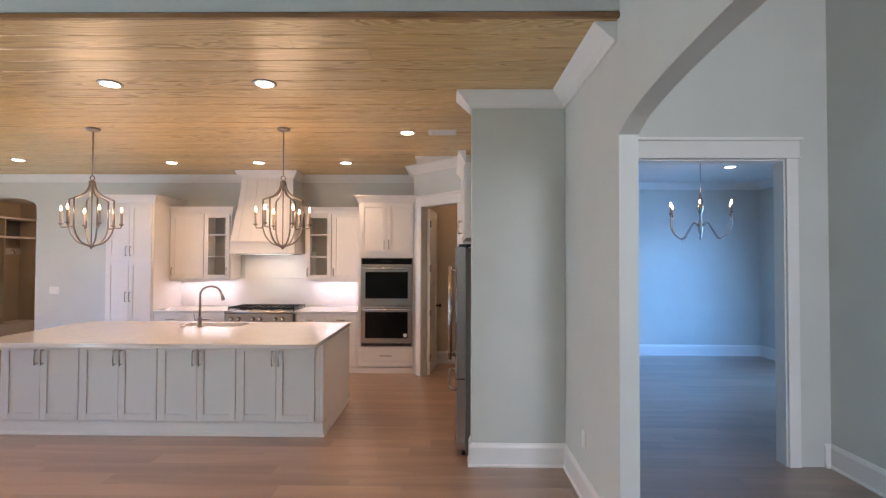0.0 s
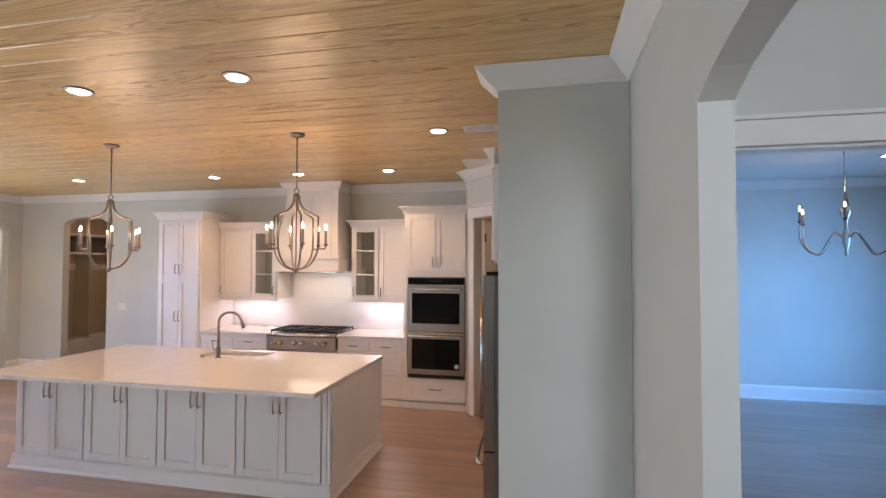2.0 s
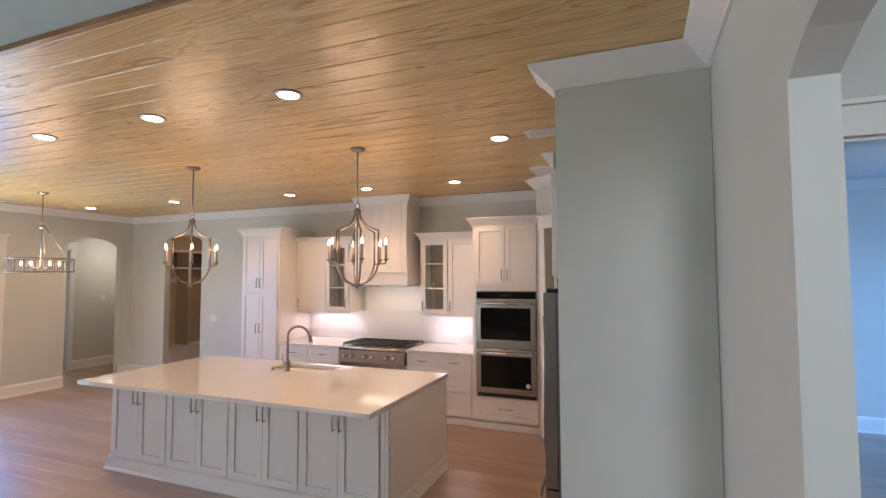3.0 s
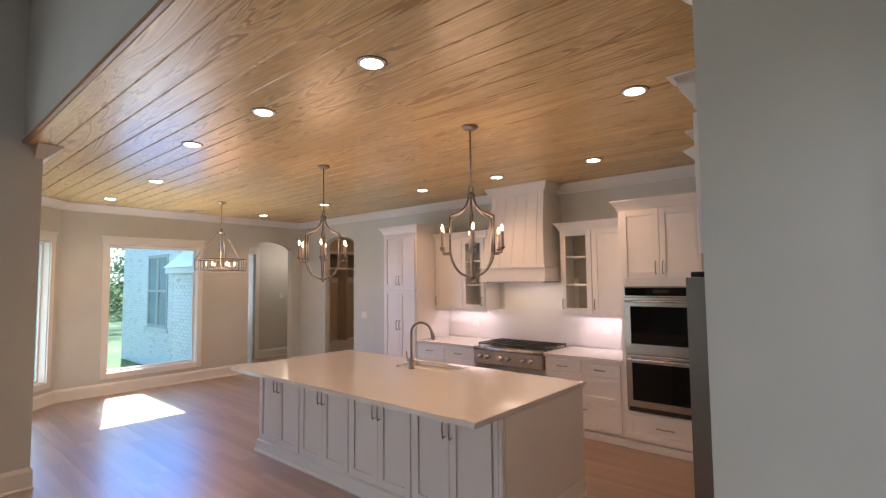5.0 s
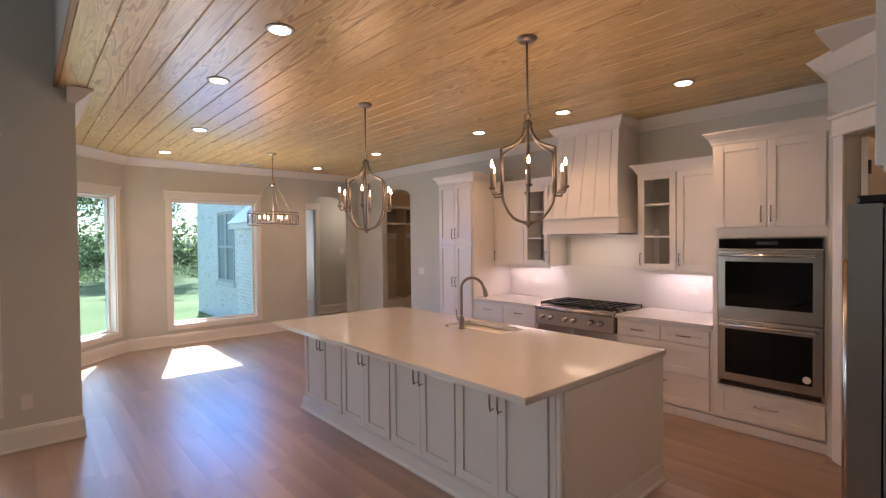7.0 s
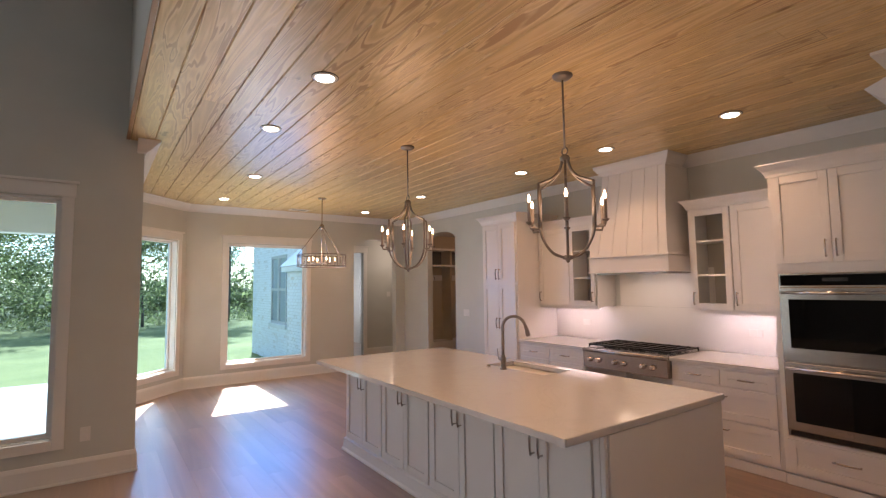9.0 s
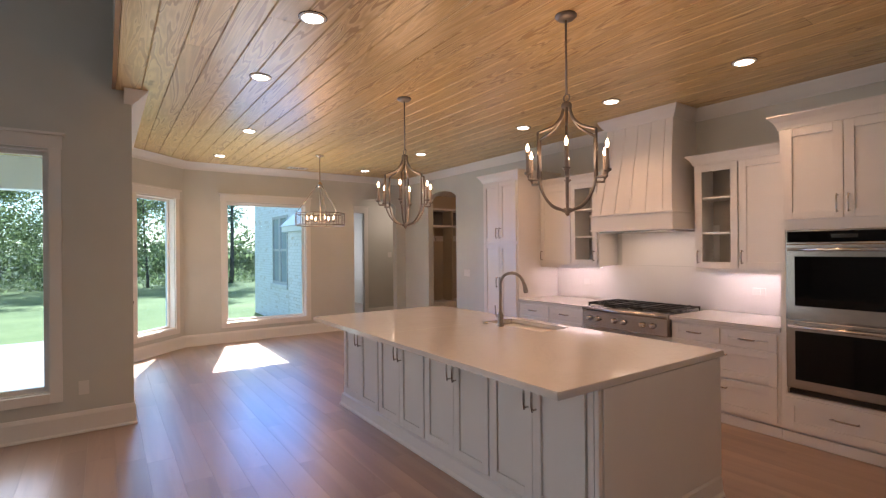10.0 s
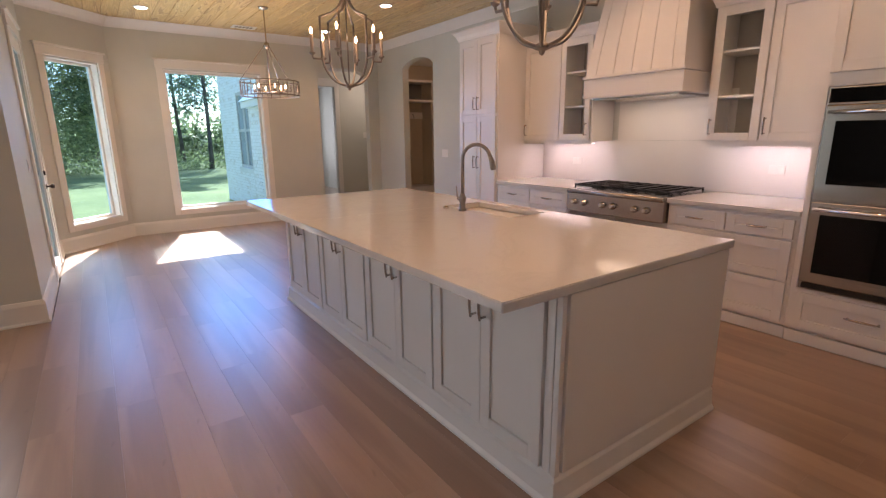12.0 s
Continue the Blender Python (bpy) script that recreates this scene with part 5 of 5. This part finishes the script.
for k, (hgt, sp, nl, lf, low, mat) in enumerate(((9.5, 3.0, 13000, 0.075, 0.16, M_LEAF), (12.0, 2.6, 13000, 0.07, 0.22, M_LEAF2), (7.5, 2.8, 12000, 0.08, 0.10, M_LEAF), (13.0, 2.4, 12000, 0.07, 0.32, M_LEAF))):
    bmt, cr = tree_mesh(k + 3, hgt, sp, nl, lf, low)
    t = thing("tree", (-28, -14 + 3 * k, GZ), "leafy green tree at the edge of the lawn", "tree", "trees along the lawn")
    part("trunk", bmt, M_BARK, t)
    cr.materials.append(mat)
    co = new("crown", cr)
    co.parent = t
    protos.append(t)
rnd = random.Random(21)
for rowx, step in ((-28.5, 4.2), (-34.0, 3.6)):
    y = -22.0
    while y < 27:
        p = rnd.choice(protos)
        copy_thing(p, pose(rowx + rnd.uniform(-1.6, 1.6), y + rnd.uniform(-1.1, 1.1), GZ, 0, 0, rnd.uniform(0, 360)) @ Matrix.Scale(rnd.uniform(0.8, 1.2), 4))
        y += step
for k, t in enumerate(protos):
    t.location = (-27.5 + k, 30 + 4 * k, GZ)
# undergrowth and far woods: uncountable leaves
def thicket(name, x0, x1, y0, y1, top, count, leaf, seed, label):
    r = np.random.default_rng(seed)
    x, y = r.uniform(x0, x1, count), r.uniform(y0, y1, count)
    crest = top * (0.55 + 0.3 * np.sin(y * 0.9 + x) + 0.25 * np.sin(y * 2.3))
    z = GZ + np.abs(r.normal(0, 0.5, count)).clip(0, 1) * np.maximum(crest, 0.3 * top)
    d = r.normal(size=(count, 3))
    d /= np.linalg.norm(d, axis=1, keepdims=True)
    e = np.cross(d, np.array([0.3, 0.5, 0.8]))
    e /= np.linalg.norm(e, axis=1, keepdims=True)
    s = leaf * r.uniform(0.6, 1.4, (count, 1))
    c = np.stack([x, y, z], 1)
    v = np.stack([c - d * s, c + e * s * 0.5, c + d * s, c - e * s * 0.5], 1).reshape(-1, 3)
    me = bpy.data.meshes.new(name)
    me.from_pydata(v.tolist(), [], [(4 * i, 4 * i + 1, 4 * i + 2, 4 * i + 3) for i in range(count)])
    me.materials.append(M_LEAF)
    tagged(new(name, me), label, "undergrowth", kind="stuff")


thicket("undergrowth", -36, -29, -24, 30, 1.5, 24000, 0.09, 5, "dense low green undergrowth below the trees")
thicket("far_woods", -48, -38, -34, 42, 5.0, 60000, 0.24, 6, "dense far green woods behind the lawn")

# ---- oak floor ----
random.seed(12)
PW, GAP, TH = 0.185, 0.0005, 0.014
shared = {}


def plank_mesh(length, material):
    b, c = bmesh.new(), 0.0006
    w = PW - GAP
    bm_prism(b, [(0, 0, -TH), (0, 0, -c), (0, c, 0), (0, w - c, 0), (0, w, -c), (0, w, -TH)], (length - GAP, 0, 0))
    bmesh.ops.recalc_face_normals(b, faces=b.faces[:])
    me = bpy.data.meshes.new("plank")
    b.to_mesh(me)
    b.free()
    me.materials.append(material)
    return me


def left_end(y):
    if y < 4.95:
        return -4.40
    if y < 5.9:
        return -2.15 - y - PW
    return WX - 0.1 if y < 8.8 else -13.5


def right_end(y):
    return 3.80 if y < 6.2 else 6.18


floor = setting("floor", box(-8.1, 6.2, 5.9, 10.2, -0.0155, -0.0145), M_GAP, "wide oak plank floor, brown and matt", "floor")
v, f = [], []
y, singles = -2.5, 0
LENS = (0.9, 1.25, 1.55, 1.85, 2.1)
while y < 11.75:
    x, end = left_end(y), right_end(y)
    x -= random.uniform(0, 1.2)
    while x < end:
        ln = random.choice(LENS)
        a, b = max(x, left_end(y)), min(x + ln, end)
        full = b - a > ln - 1e-6
        near = a > -8.2 and b < 4.2 and 3.9 < y < 9.5 and not (b < -4.3 and y < 5.05) and not (a > -3.5 and b < -0.7 and 6.9 < y < 7.9) and not (a > 1.7 and y < 4.6)
        if b - a > 0.05:
            if near and singles < 300:
                key = round(b - a, 3)
                if key not in shared:
                    shared[key] = plank_mesh(b - a, M_OAK)
                o = new("plank", shared[key])
                o.parent = floor
                o.location = (a, y, 0)
                singles += 1
            else:
                i, w, l2 = len(v), PW - GAP, b - a - GAP
                v += [(a, y, -TH), (a + l2, y, -TH), (a + l2, y + w, -TH), (a, y + w, -TH), (a, y, 0), (a + l2, y, 0), (a + l2, y + w, 0), (a, y + w, 0)]
                f += [(i + 4, i + 5, i + 6, i + 7), (i, i + 1, i + 5, i + 4), (i + 1, i + 2, i + 6, i + 5), (i + 2, i + 3, i + 7, i + 6), (i + 3, i, i + 4, i + 7)]
        x += ln
    y += PW
me = bpy.data.meshes.new("planks")
me.from_pydata(v, [], f)
me.materials.append(M_OAK_REST)
o = new("planks", me)
o.parent = floor
tagged(o, kind="stuff")
